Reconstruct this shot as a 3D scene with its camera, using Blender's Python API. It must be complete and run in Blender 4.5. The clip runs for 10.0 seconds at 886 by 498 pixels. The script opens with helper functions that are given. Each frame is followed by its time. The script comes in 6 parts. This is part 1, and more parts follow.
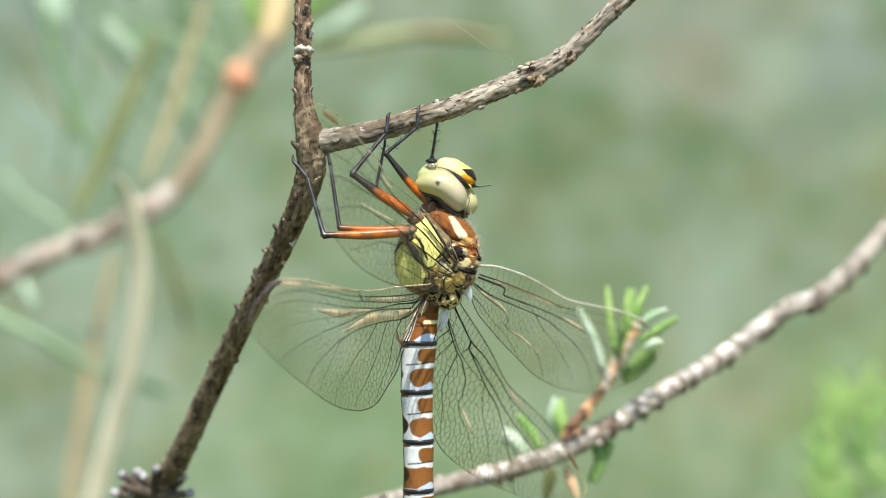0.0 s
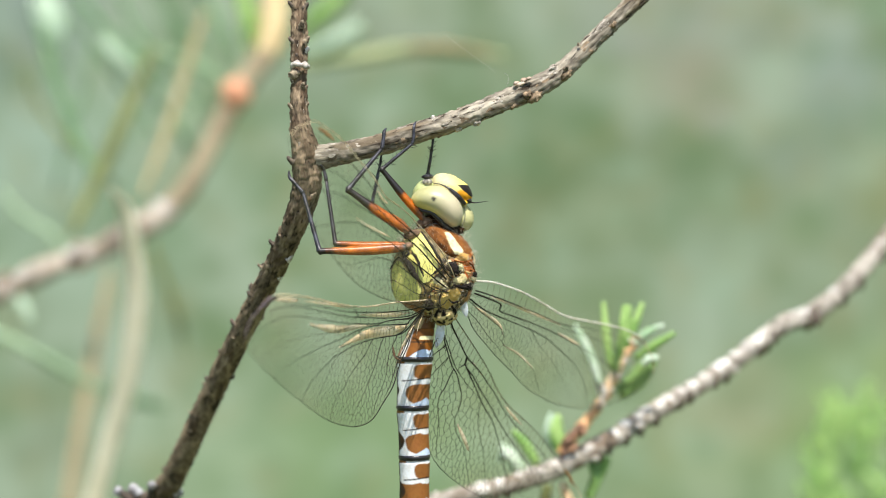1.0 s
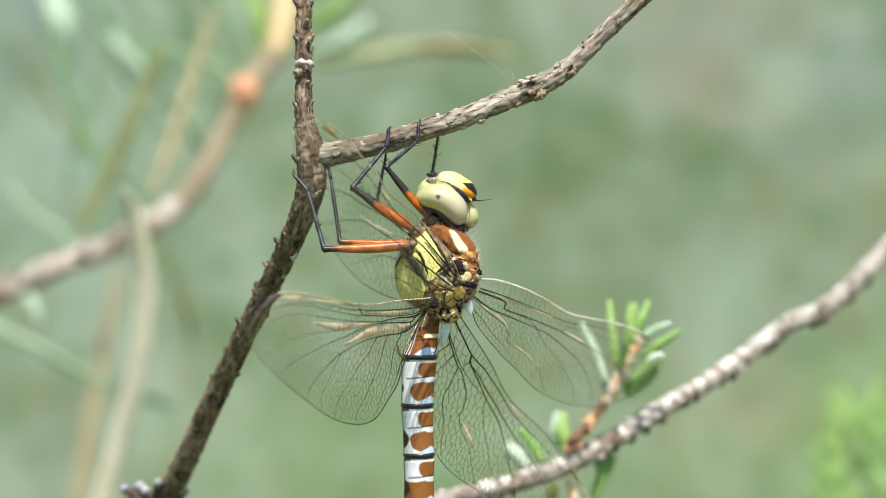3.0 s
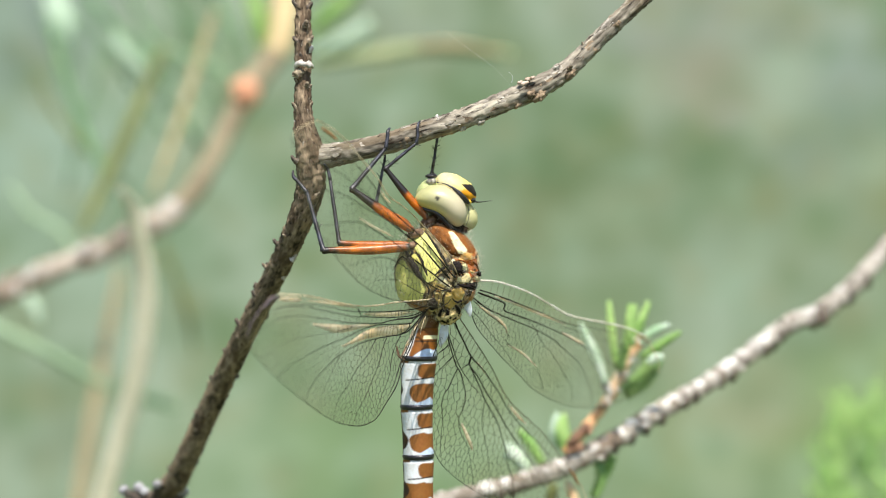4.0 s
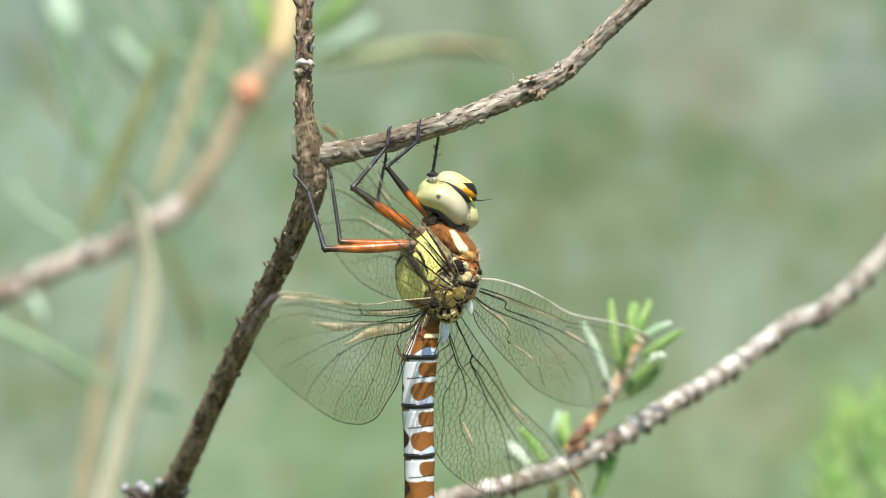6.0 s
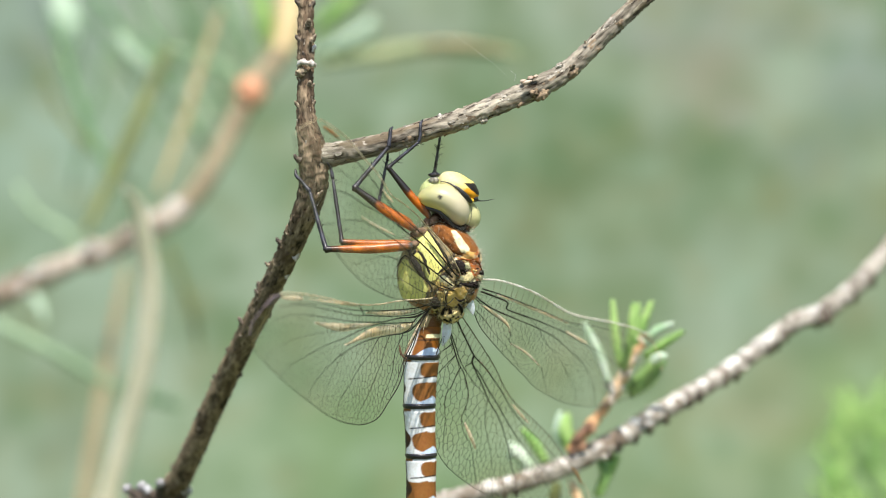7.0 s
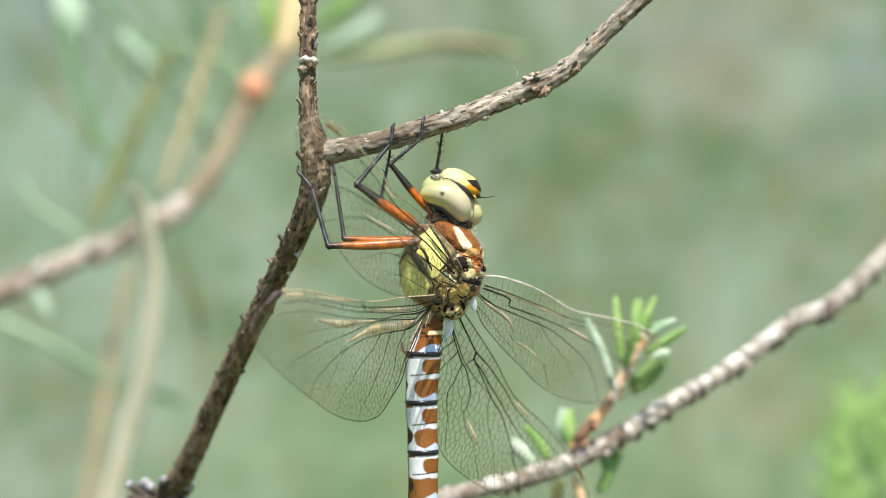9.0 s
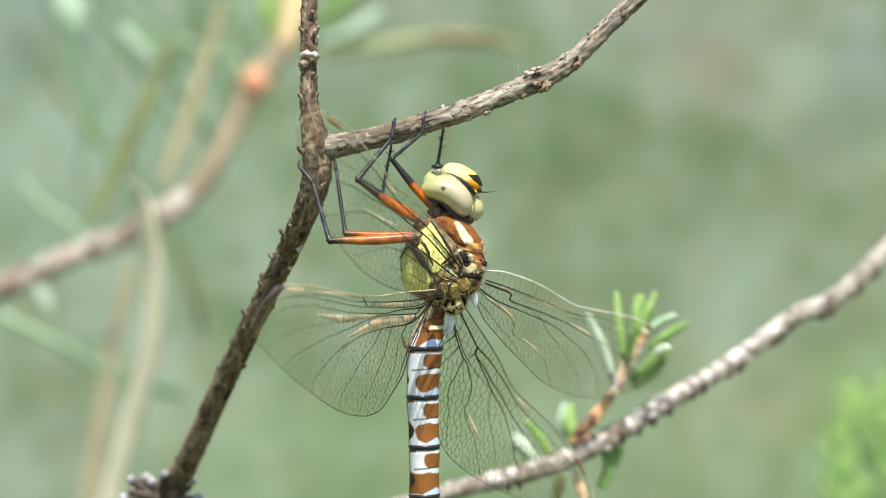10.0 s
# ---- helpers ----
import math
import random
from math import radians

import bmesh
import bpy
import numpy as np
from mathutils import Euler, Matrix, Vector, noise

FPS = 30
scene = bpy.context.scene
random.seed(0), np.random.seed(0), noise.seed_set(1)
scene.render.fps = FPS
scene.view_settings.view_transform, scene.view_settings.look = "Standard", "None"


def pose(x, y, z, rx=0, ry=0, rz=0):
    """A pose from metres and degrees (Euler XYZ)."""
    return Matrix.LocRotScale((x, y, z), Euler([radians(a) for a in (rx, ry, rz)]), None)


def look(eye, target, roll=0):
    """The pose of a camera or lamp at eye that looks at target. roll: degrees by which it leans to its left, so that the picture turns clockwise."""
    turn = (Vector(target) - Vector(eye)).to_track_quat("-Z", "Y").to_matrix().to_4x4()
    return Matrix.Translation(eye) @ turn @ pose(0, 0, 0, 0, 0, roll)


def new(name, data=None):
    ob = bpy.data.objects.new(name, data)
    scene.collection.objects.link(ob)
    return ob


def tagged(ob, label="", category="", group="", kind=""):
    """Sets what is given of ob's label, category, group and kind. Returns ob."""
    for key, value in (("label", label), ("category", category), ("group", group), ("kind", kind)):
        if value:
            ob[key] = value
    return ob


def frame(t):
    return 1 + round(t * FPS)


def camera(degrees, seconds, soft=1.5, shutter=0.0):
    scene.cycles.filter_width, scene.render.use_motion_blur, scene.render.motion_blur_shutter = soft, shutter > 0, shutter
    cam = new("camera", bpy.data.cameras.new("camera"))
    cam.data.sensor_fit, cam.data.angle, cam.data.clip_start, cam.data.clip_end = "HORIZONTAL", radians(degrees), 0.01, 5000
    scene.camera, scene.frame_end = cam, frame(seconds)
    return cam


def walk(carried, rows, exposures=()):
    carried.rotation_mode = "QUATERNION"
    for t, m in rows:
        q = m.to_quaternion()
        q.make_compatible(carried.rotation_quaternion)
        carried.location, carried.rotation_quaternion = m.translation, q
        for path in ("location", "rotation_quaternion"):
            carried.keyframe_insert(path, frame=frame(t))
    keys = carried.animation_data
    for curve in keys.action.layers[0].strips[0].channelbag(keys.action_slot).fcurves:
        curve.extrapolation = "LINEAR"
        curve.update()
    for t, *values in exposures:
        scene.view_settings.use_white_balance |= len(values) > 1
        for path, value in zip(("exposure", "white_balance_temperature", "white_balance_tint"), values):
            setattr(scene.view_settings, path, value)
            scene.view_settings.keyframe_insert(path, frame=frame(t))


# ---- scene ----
# A hawker dragonfly hanging under a pine twig, seen close up. Lengths in the tables below are millimetres.
HEIGHT = 1.0          # the twig hangs one metre above the ground
STAND = 0.25          # from the lens to the insect

# ---- camera ----
cam = camera(25.26, 10.0, soft=0.7)
cam.data.dof.use_dof = True
cam.data.dof.focus_distance = STAND - 0.007
cam.data.dof.aperture_fstop = 17.5
cam.data.dof.aperture_blades = 7


def held(side, rise, aim_x, aim_z):
    """A hand-held pose: the hand's drift and the point aimed at, in millimetres from the middle."""
    return look((side / 1000, -STAND, HEIGHT + rise / 1000), (aim_x / 1000, 0.0, HEIGHT + aim_z / 1000))


walk(cam, [
    (0.0, held(-1.28, -0.10, 0.107, -1.857)),
    (0.1, held(-1.27, -0.10, 0.250, -1.429)),
    (0.2, held(-1.26, -0.10, 0.393, -1.179)),
    (0.3, held(-1.25, -0.10, 0.530, -0.893)),
    (0.4, held(-1.23, -0.10, 0.590, -0.340)),
    (0.5, held(-1.21, -0.10, 0.600, -0.043)),
    (1.0, held(-1.10, -0.10, 0.614, 0.143)),
    (1.5, held(-0.80, -0.08, 0.250, 0.021)),
    (2.0, held(-0.55, -0.08, 0.036, -0.186)),
    (2.5, held(-0.45, -0.10, -0.014, -0.207)),
    (3.2, held(-0.20, -0.06, 0.060, -0.060)),
    (4.0, held(0.00, 0.00, 0.121, 0.064)),
    (4.5, held(0.08, 0.00, 0.000, 0.000)),
    (5.0, held(0.22, -0.05, -0.186, -0.107)),
    (5.5, held(0.33, -0.04, 0.057, -0.143)),
    (6.2, held(0.38, -0.04, -0.080, -0.120)),
    (7.0, held(0.43, -0.05, -0.221, -0.086)),
    (7.5, held(0.53, -0.02, -0.171, 0.000)),
    (8.0, held(0.60, -0.02, -0.171, 0.000)),
    (8.5, held(0.65, -0.04, -0.207, -0.100)),
    (8.8, held(0.70, -0.02, -0.290, -0.286)),
    (9.0, held(0.75, 0.00, -0.493, -0.514)),
    (9.3, held(0.72, 0.03, -0.593, -0.929)),
    (9.5, held(0.69, 0.03, -0.621, -1.171)),
    (10.0, held(0.68, -0.02, -0.636, -1.171)),
])

# ---- light ----
SUN_HEIGHT, SUN_AROUND = 60.0, 168.0      # degrees up, and round from the way that the camera looks
world = bpy.data.worlds.new("sky")
scene.world = world
world.use_nodes = True
sky = world.node_tree.nodes.new("ShaderNodeTexSky")
sky.sky_type, sky.sun_disc = "NISHITA", False
sky.sun_elevation, sky.sun_rotation = radians(SUN_HEIGHT), radians(SUN_AROUND)
world.node_tree.nodes["Background"].inputs["Strength"].default_value = 0.13
world.node_tree.links.new(sky.outputs["Color"], world.node_tree.nodes["Background"].inputs["Color"])
sun_data = bpy.data.lights.new("sun", "SUN")
sun_data.energy, sun_data.angle, sun_data.color = 5.0, radians(0.6), (1.0, 0.95, 0.86)
sun = new("sun", sun_data)
sun_way = Vector((math.sin(radians(SUN_AROUND)) * math.cos(radians(SUN_HEIGHT)),
                  math.cos(radians(SUN_AROUND)) * math.cos(radians(SUN_HEIGHT)), math.sin(radians(SUN_HEIGHT))))
sun.matrix_world = look(sun_way * 8, (0, 0, 0))
scene.view_settings.exposure = 0.48

# ---- materials ----


def linear(r, g, b):
    """A colour given as the eye reads it (0 to 255), as light."""
    return tuple(((c / 255 + 0.055) / 1.055) ** 2.4 if c > 10 else c / 255 / 12.92 for c in (r, g, b)) + (1.0,)


def surface(name, light, dark, grain=900.0, rough=0.6, bump=0.25, stain=0.3, stretch=(1, 1, 1), painted=False,
            sheen=0.5, through_light=0.0, coat=0.0,
            skin=False, vary=0.0, third=None, plates=0.0):
    """A surface with fine grain and broad stains of two tones; painted: its tones come from the mesh's own markings;
    skin: the grain runs along the rod; vary: how far pieces differ in tone; third: the tone of scattered patches;
    plates: how many bark plates, parted by dark cracks, lie on a unit of length."""
    m = bpy.data.materials.new(name)
    m.use_nodes = True
    nt = m.node_tree
    n, link = nt.nodes, nt.links.new
    bsdf = n["Principled BSDF"]
    bsdf.inputs["Specular IOR Level"].default_value = sheen
    bsdf.inputs["Coat Weight"].default_value = coat
    coords = n.new("ShaderNodeTexCoord")
    mapping = n.new("ShaderNodeMapping")
    mapping.inputs["Scale"].default_value = stretch
    link(coords.outputs["UV" if skin else "Object"], mapping.inputs["Vector"])
    fine = n.new("ShaderNodeTexNoise")
    fine.inputs["Scale"].default_value, fine.inputs["Detail"].default_value = grain, 6.0
    broad = n.new("ShaderNodeTexNoise")
    broad.inputs["Scale"].default_value, broad.inputs["Detail"].default_value = grain * 0.22, 3.0
    for t in (fine, broad):
        link(mapping.outputs["Vector"], t.inputs["Vector"])
    blend = n.new("ShaderNodeMath")
    blend.operation = "MULTIPLY_ADD"
    blend.inputs[1].default_value = 1 - stain
    link(fine.outputs["Fac"], blend.inputs[0])
    other = n.new("ShaderNodeMath")
    other.operation = "MULTIPLY"
    other.inputs[1].default_value = stain
    link(broad.outputs["Fac"], other.inputs[0])
    link(other.outputs[0], blend.inputs[2])
    ramp = n.new("ShaderNodeMapRange")
    ramp.inputs["From Min"].default_value, ramp.inputs["From Max"].default_value = 0.38, 0.62
    link(blend.outputs[0], ramp.inputs["Value"])
    mix = n.new("ShaderNodeMix")
    mix.data_type = "RGBA"
    link(ramp.outputs["Result"], mix.inputs["Factor"])
    if painted:
        tint = n.new("ShaderNodeVertexColor")
        tint.layer_name = "tint"
        deep = n.new("ShaderNodeMix")
        deep.data_type, deep.blend_type = "RGBA", "MULTIPLY"
        deep.inputs["Factor"].default_value = 1.0
        deep.inputs["B"].default_value = dark
        link(tint.outputs["Color"], deep.inputs["A"])
        link(deep.outputs["Result"], mix.inputs["A"])
        link(tint.outputs["Color"], mix.inputs["B"])
    else:
        mix.inputs["A"].default_value, mix.inputs["B"].default_value = dark, light
    tone = mix.outputs["Result"]
    if third:
        spots = n.new("ShaderNodeTexNoise")
        spots.inputs["Scale"].default_value, spots.inputs["Detail"].default_value = grain * 0.3, 4.0
        shifted = n.new("ShaderNodeMapping")
        shifted.inputs["Location"].default_value = (7.3, 2.1, 4.4)
        link(mapping.outputs["Vector"], shifted.inputs["Vector"])
        link(shifted.outputs["Vector"], spots.inputs["Vector"])
        some = n.new("ShaderNodeMapRange")
        some.inputs["From Min"].default_value, some.inputs["From Max"].default_value = 0.53, 0.62
        some.inputs["To Max"].default_value = 0.85
        link(spots.outputs["Fac"], some.inputs["Value"])
        patch = n.new("ShaderNodeMix")
        patch.data_type = "RGBA"
        link(some.outputs["Result"], patch.inputs["Factor"])
        link(tone, patch.inputs["A"])
        patch.inputs["B"].default_value = third
        tone = patch.outputs["Result"]
    crack = None
    if plates:
        warp, push = n.new("ShaderNodeTexNoise"), n.new("ShaderNodeVectorMath")
        warp.inputs["Scale"].default_value, warp.inputs["Detail"].default_value = plates * 1.6, 3.0
        push.operation = "MULTIPLY_ADD"
        push.inputs[1].default_value = (0.9 / plates,) * 3
        link(mapping.outputs["Vector"], warp.inputs["Vector"])
        link(warp.outputs["Color"], push.inputs[0])
        link(mapping.outputs["Vector"], push.inputs[2])
        gaps, plate = n.new("ShaderNodeTexVoronoi"), n.new("ShaderNodeTexVoronoi")
        gaps.feature = "DISTANCE_TO_EDGE"
        for v in (gaps, plate):
            v.inputs["Scale"].default_value = plates
            link(push.outputs["Vector"], v.inputs["Vector"])
        each, dim = n.new("ShaderNodeSeparateColor"), n.new("ShaderNodeMapRange")
        link(plate.outputs["Color"], each.inputs["Color"])
        dim.inputs["To Min"].default_value, dim.inputs["To Max"].default_value = 0.72, 1.14
        link(each.outputs["Red"], dim.inputs["Value"])
        shaded = n.new("ShaderNodeHueSaturation")
        link(dim.outputs["Result"], shaded.inputs["Value"])
        link(tone, shaded.inputs["Color"])
        crack = n.new("ShaderNodeMapRange")
        crack.inputs["From Max"].default_value = 0.05
        healed = n.new("ShaderNodeMath")         # most cracks are closed for part of their way
        healed.operation = "MULTIPLY_ADD"
        healed.inputs[1].default_value, healed.inputs[2].default_value = 0.45, -0.185
        link(fine.outputs["Fac"], healed.inputs[0])
        wider = n.new("ShaderNodeMath")
        wider.operation = "ADD"
        link(gaps.outputs["Distance"], wider.inputs[0])
        link(healed.outputs[0], wider.inputs[1])
        link(wider.outputs[0], crack.inputs["Value"])
        split = n.new("ShaderNodeMix")
        split.data_type = "RGBA"
        link(crack.outputs["Result"], split.inputs["Factor"])
        split.inputs["A"].default_value = dark
        link(shaded.outputs["Color"], split.inputs["B"])
        tone = split.outputs["Result"]
    if vary:
        which, shade, value = n.new("ShaderNodeObjectInfo"), n.new("ShaderNodeMapRange"), n.new("ShaderNodeHueSaturation")
        shade.inputs["To Min"].default_value, shade.inputs["To Max"].default_value = 1 - vary, 1 + vary
        link(which.outputs["Random"], shade.inputs["Value"])
        link(shade.outputs["Result"], value.inputs["Value"])
        link(tone, value.inputs["Color"])
        tone = value.outputs["Color"]
    link(tone, bsdf.inputs["Base Color"])
    bsdf.inputs["Roughness"].default_value = rough
    if bump:
        b = n.new("ShaderNodeBump")
        b.inputs["Strength"].default_value, b.inputs["Distance"].default_value = bump, 0.25 / grain * (0.001 if skin else 1)
        link(fine.outputs["Fac"], b.inputs["Height"])
        if crack:
            deep = n.new("ShaderNodeBump")
            deep.inputs["Strength"].default_value, deep.inputs["Distance"].default_value = 0.8, 0.00015
            link(crack.outputs["Result"], deep.inputs["Height"])
            link(deep.outputs["Normal"], b.inputs["Normal"])
        link(b.outputs["Normal"], bsdf.inputs["Normal"])
    if through_light:
        glow = n.new("ShaderNodeBsdfTranslucent")
        link(tone, glow.inputs["Color"])
        both = n.new("ShaderNodeMixShader")
        both.inputs[0].default_value = through_light
        link(bsdf.outputs[0], both.inputs[1])
        link(glow.outputs[0], both.inputs[2])
        link(both.outputs[0], n["Material Output"].inputs["Surface"])
    return m


BARK = surface("bark", linear(190, 180, 162), linear(54, 45, 36), 1.9, 0.9, 0.9, 0.5, (0.22, 1, 1), sheen=0.2, skin=True, third=linear(112, 98, 79), plates=0.5)
BARK_OLD = surface("old_bark", linear(170, 149, 123), linear(50, 41, 33), 1.2, 0.9, 0.9, 0.6, (0.9, 1, 1), sheen=0.2, skin=True, third=linear(94, 77, 61), plates=0.5)
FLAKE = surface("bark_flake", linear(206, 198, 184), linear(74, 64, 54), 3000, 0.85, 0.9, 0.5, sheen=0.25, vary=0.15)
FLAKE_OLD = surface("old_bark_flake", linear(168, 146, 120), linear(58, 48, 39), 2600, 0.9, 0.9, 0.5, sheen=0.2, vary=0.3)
BARK_PALE = surface("pale_bark", linear(188, 181, 170), linear(78, 68, 58), 0.8, 0.8, 1.0, 0.5, (0.8, 1, 1), sheen=0.3, skin=True, third=linear(112, 96, 80))
BARK_PINK = surface("pinkish_bark", linear(184, 173, 157), linear(110, 97, 86), 0.1, 0.8, 0.6, 0.5, skin=True, third=linear(120, 103, 89))
BARK_BROWN = surface("brown_bark", linear(154, 142, 114), linear(104, 94, 73), 0.1, 0.8, 0.6, 0.5, skin=True, third=linear(122, 106, 82))
PEG = surface("leaf_scar", linear(160, 145, 122), linear(70, 58, 47), 2500, 0.85, 0.6, 0.4, vary=0.3)
CUSHION = surface("cushion_bark", linear(226, 222, 216), linear(120, 108, 96), 800, 0.75, 0.6, 0.5, vary=0.25)
PEG_PALE = surface("pale_leaf_scar", linear(232, 226, 220), linear(170, 160, 150), 2500, 0.7, 0.4, 0.4)
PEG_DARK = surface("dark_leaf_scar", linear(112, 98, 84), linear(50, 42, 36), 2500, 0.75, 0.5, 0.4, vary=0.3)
KNOB = surface("pale_knob", linear(190, 190, 194), linear(96, 92, 92), 1500, 0.7, 0.5, 0.5, vary=0.2)
RESIN = surface("resin", linear(206, 200, 194), linear(138, 124, 110), 1500, 0.35, 0.6, 0.5, coat=0.3)
LICHEN = surface("lichen", linear(214, 194, 178), linear(166, 140, 122), 1800, 0.85, 0.5, 0.5, sheen=0.2)
FUZZ = surface("fuzzy_chitin", None, (0.6, 0.56, 0.52, 1), 3800, 0.85, 0.8, 0.4, painted=True, sheen=0.15)
CHITIN = surface("marked_chitin", None, (0.84, 0.8, 0.74, 1), 2600, 0.5, 0.2, 0.4, painted=True, sheen=0.3)
EYE = surface("compound_eye", None, (0.93, 0.93, 0.9, 1), 9000, 0.42, 0.1, 0.3, painted=True, coat=0.08)
BLACK = surface("black_chitin", linear(48, 44, 48), linear(22, 20, 22), 4000, 0.32, 0.2, 0.4, coat=0.2)
SHIN = surface("dark_leg", None, (0.7, 0.64, 0.56, 1), 5000, 0.38, 0.4, 0.4, painted=True, coat=0.2)
VEIN = surface("dark_vein", linear(36, 29, 23), linear(19, 16, 14), 3000, 0.5, 0.0, 0.4, sheen=0.2)
VEIN_NET = surface("net_vein", linear(58, 50, 38), linear(28, 24, 20), 3000, 0.5, 0.0, 0.4, sheen=0.2)
VEIN_GOLD = surface("golden_vein", linear(238, 224, 194), linear(186, 164, 124), 1500, 0.4, 0.0, 0.5, through_light=0.2)
VEIN_SILVER = surface("silvery_vein", linear(242, 238, 230), linear(206, 196, 180), 1500, 0.35, 0.0, 0.5, through_light=0.2)
VEIN_PALE = surface("brown_vein", linear(96, 80, 54), linear(52, 42, 30), 1500, 0.4, 0.0, 0.5)
STIGMA_DARK = surface("dark_wing_spot", linear(122, 106, 108), linear(84, 74, 78), 2500, 0.45, 0.1, 0.4, through_light=0.2)
STIGMA = surface("wing_spot", linear(170, 126, 76), linear(120, 84, 56), 2500, 0.4, 0.1, 0.4, through_light=0.3)
HAIR = surface("hair", linear(226, 220, 204), linear(170, 160, 140), 3000, 0.6, 0.0, 0.4, through_light=0.3)
LEAF = surface("needle_green", linear(190, 220, 140), linear(126, 174, 86), 500, 0.45, 0.3, 0.5, through_light=0.3)
LEAF_FROST = surface("needle_frosted", linear(220, 230, 216), linear(160, 194, 150), 700, 0.6, 0.3, 0.5, through_light=0.15)
LEAF_DEEP = surface("needle_deep", linear(164, 198, 120), linear(116, 158, 90), 300, 0.5, 0.3, 0.5, through_light=0.3)
LEAF_DIM = surface("needle_dim", linear(102, 132, 94), linear(78, 108, 74), 300, 0.6, 0.3, 0.5, sheen=0.2)
LEAF_OLIVE = surface("needle_olive", linear(114, 120, 74), linear(84, 92, 54), 300, 0.6, 0.3, 0.5, sheen=0.2)
LEAF_TAN = surface("needle_tan", linear(164, 150, 112), linear(132, 124, 90), 300, 0.6, 0.3, 0.5, sheen=0.2)
LEAF_SOFT = surface("needle_soft", linear(156, 178, 146), linear(136, 160, 128), 200, 0.5, 0.3, 0.5, sheen=0.2)
LEAF_STRAND = surface("needle_faded", linear(158, 164, 122), linear(138, 150, 108), 200, 0.6, 0.2, 0.5, sheen=0.2)
LEAF_PALE = surface("needle_pale", linear(184, 203, 180), linear(156, 180, 154), 200, 0.5, 0.3, 0.5, sheen=0.2)
STRAW = surface("straw", linear(226, 222, 198), linear(206, 201, 172), 240, 0.6, 0.3, 0.5, stretch=(3, 3, 0.5), sheen=0.3)
DULL_STRAW = surface("dull_straw", linear(178, 164, 132), linear(152, 140, 110), 240, 0.65, 0.3, 0.5, stretch=(3, 3, 0.5), sheen=0.3)
SHOOT = surface("young_shoot", linear(246, 224, 190), linear(208, 150, 98), 420, 0.65, 0.5, 0.6, third=linear(218, 160, 106))
BUD_SCALE = surface("bud_scale", linear(168, 128, 100), linear(92, 64, 50), 1200, 0.7, 0.6, 0.5, vary=0.3)
CREAM = surface("cream_shoot", linear(220, 198, 150), linear(190, 166, 120), 300, 0.55, 0.3, 0.5, through_light=0.2)
BUD = surface("orange_bud", linear(216, 162, 130), linear(200, 138, 106), 500, 0.6, 0.4, 0.5, sheen=0.2)
WEB = surface("silk", linear(240, 240, 236), linear(210, 210, 206), 900, 0.3, 0.0, 0.4)
SOIL = surface("meadow_ground", linear(92, 104, 64), linear(62, 70, 42), 9, 0.9, 0.6, 0.5, sheen=0.2)


def film_of_wing():
    """Clear wing skin: nearly all light goes through, a little is mirrored, a little scattered."""
    m = bpy.data.materials.new("wing_skin")
    m.use_nodes = True
    n, link = m.node_tree.nodes, m.node_tree.links.new
    clear, gloss, dust = n.new("ShaderNodeBsdfTransparent"), n.new("ShaderNodeBsdfGlossy"), n.new("ShaderNodeBsdfDiffuse")
    clear.inputs["Color"].default_value = (0.98, 0.975, 0.965, 1)
    gloss.inputs["Roughness"].default_value = 0.22
    gloss.inputs["Color"].default_value = (1.0, 0.93, 0.8, 1)
    dust.inputs["Color"].default_value = linear(196, 180, 140)
    coords, waves, ramp = n.new("ShaderNodeTexCoord"), n.new("ShaderNodeTexNoise"), n.new("ShaderNodeMapRange")
    waves.inputs["Scale"].default_value = 500.0
    link(coords.outputs["Object"], waves.inputs["Vector"])
    relief = n.new("ShaderNodeBump")
    relief.inputs["Strength"].default_value, relief.inputs["Distance"].default_value = 0.5, 0.0004
    link(waves.outputs["Fac"], relief.inputs["Height"])
    link(relief.outputs["Normal"], gloss.inputs["Normal"])
    ramp.inputs["From Min"].default_value, ramp.inputs["From Max"].default_value = 0.35, 0.7
    ramp.inputs["To Min"].default_value, ramp.inputs["To Max"].default_value = 0.014, 0.045
    link(waves.outputs["Fac"], ramp.inputs["Value"])
    one, two = n.new("ShaderNodeMixShader"), n.new("ShaderNodeMixShader")
    link(ramp.outputs["Result"], one.inputs[0])
    link(clear.outputs[0], one.inputs[1])
    link(dust.outputs[0], one.inputs[2])
    two.inputs[0].default_value = 0.035
    link(one.outputs[0], two.inputs[1])
    link(gloss.outputs[0], two.inputs[2])
    link(two.outputs[0], n["Material Output"].inputs["Surface"])
    return m


SKIN = film_of_wing()


def glint_skin():
    """Wing skin with its warm glints painted in as pale amber; it still lets light through."""
    m = surface("glint_skin", linear(255, 240, 212), linear(248, 216, 168), 1500, 0.3, 0.2, 0.5)
    n, link = m.node_tree.nodes, m.node_tree.links.new
    clear, both = n.new("ShaderNodeBsdfTransparent"), n.new("ShaderNodeMixShader")
    both.inputs[0].default_value = 0.46
    link(n["Principled BSDF"].outputs[0], both.inputs[1])
    link(clear.outputs[0], both.inputs[2])
    link(both.outputs[0], n["Material Output"].inputs["Surface"])
    return m


AMBER_GLINT = glint_skin()

# ---- building helpers ----
ORIGIN = {}


def thing(name, base, label, category, group="", kind=""):
    """An empty at the base of a thing, whose parts follow. base: millimetres from the middle."""
    ob = new(name)
    ob.empty_display_size = 0.01
    ob.location = (base[0] / 1000, base[1] / 1000, HEIGHT + base[2] / 1000)
    ORIGIN[ob.name] = Vector(base)
    return tagged(ob, label, category, group, kind)


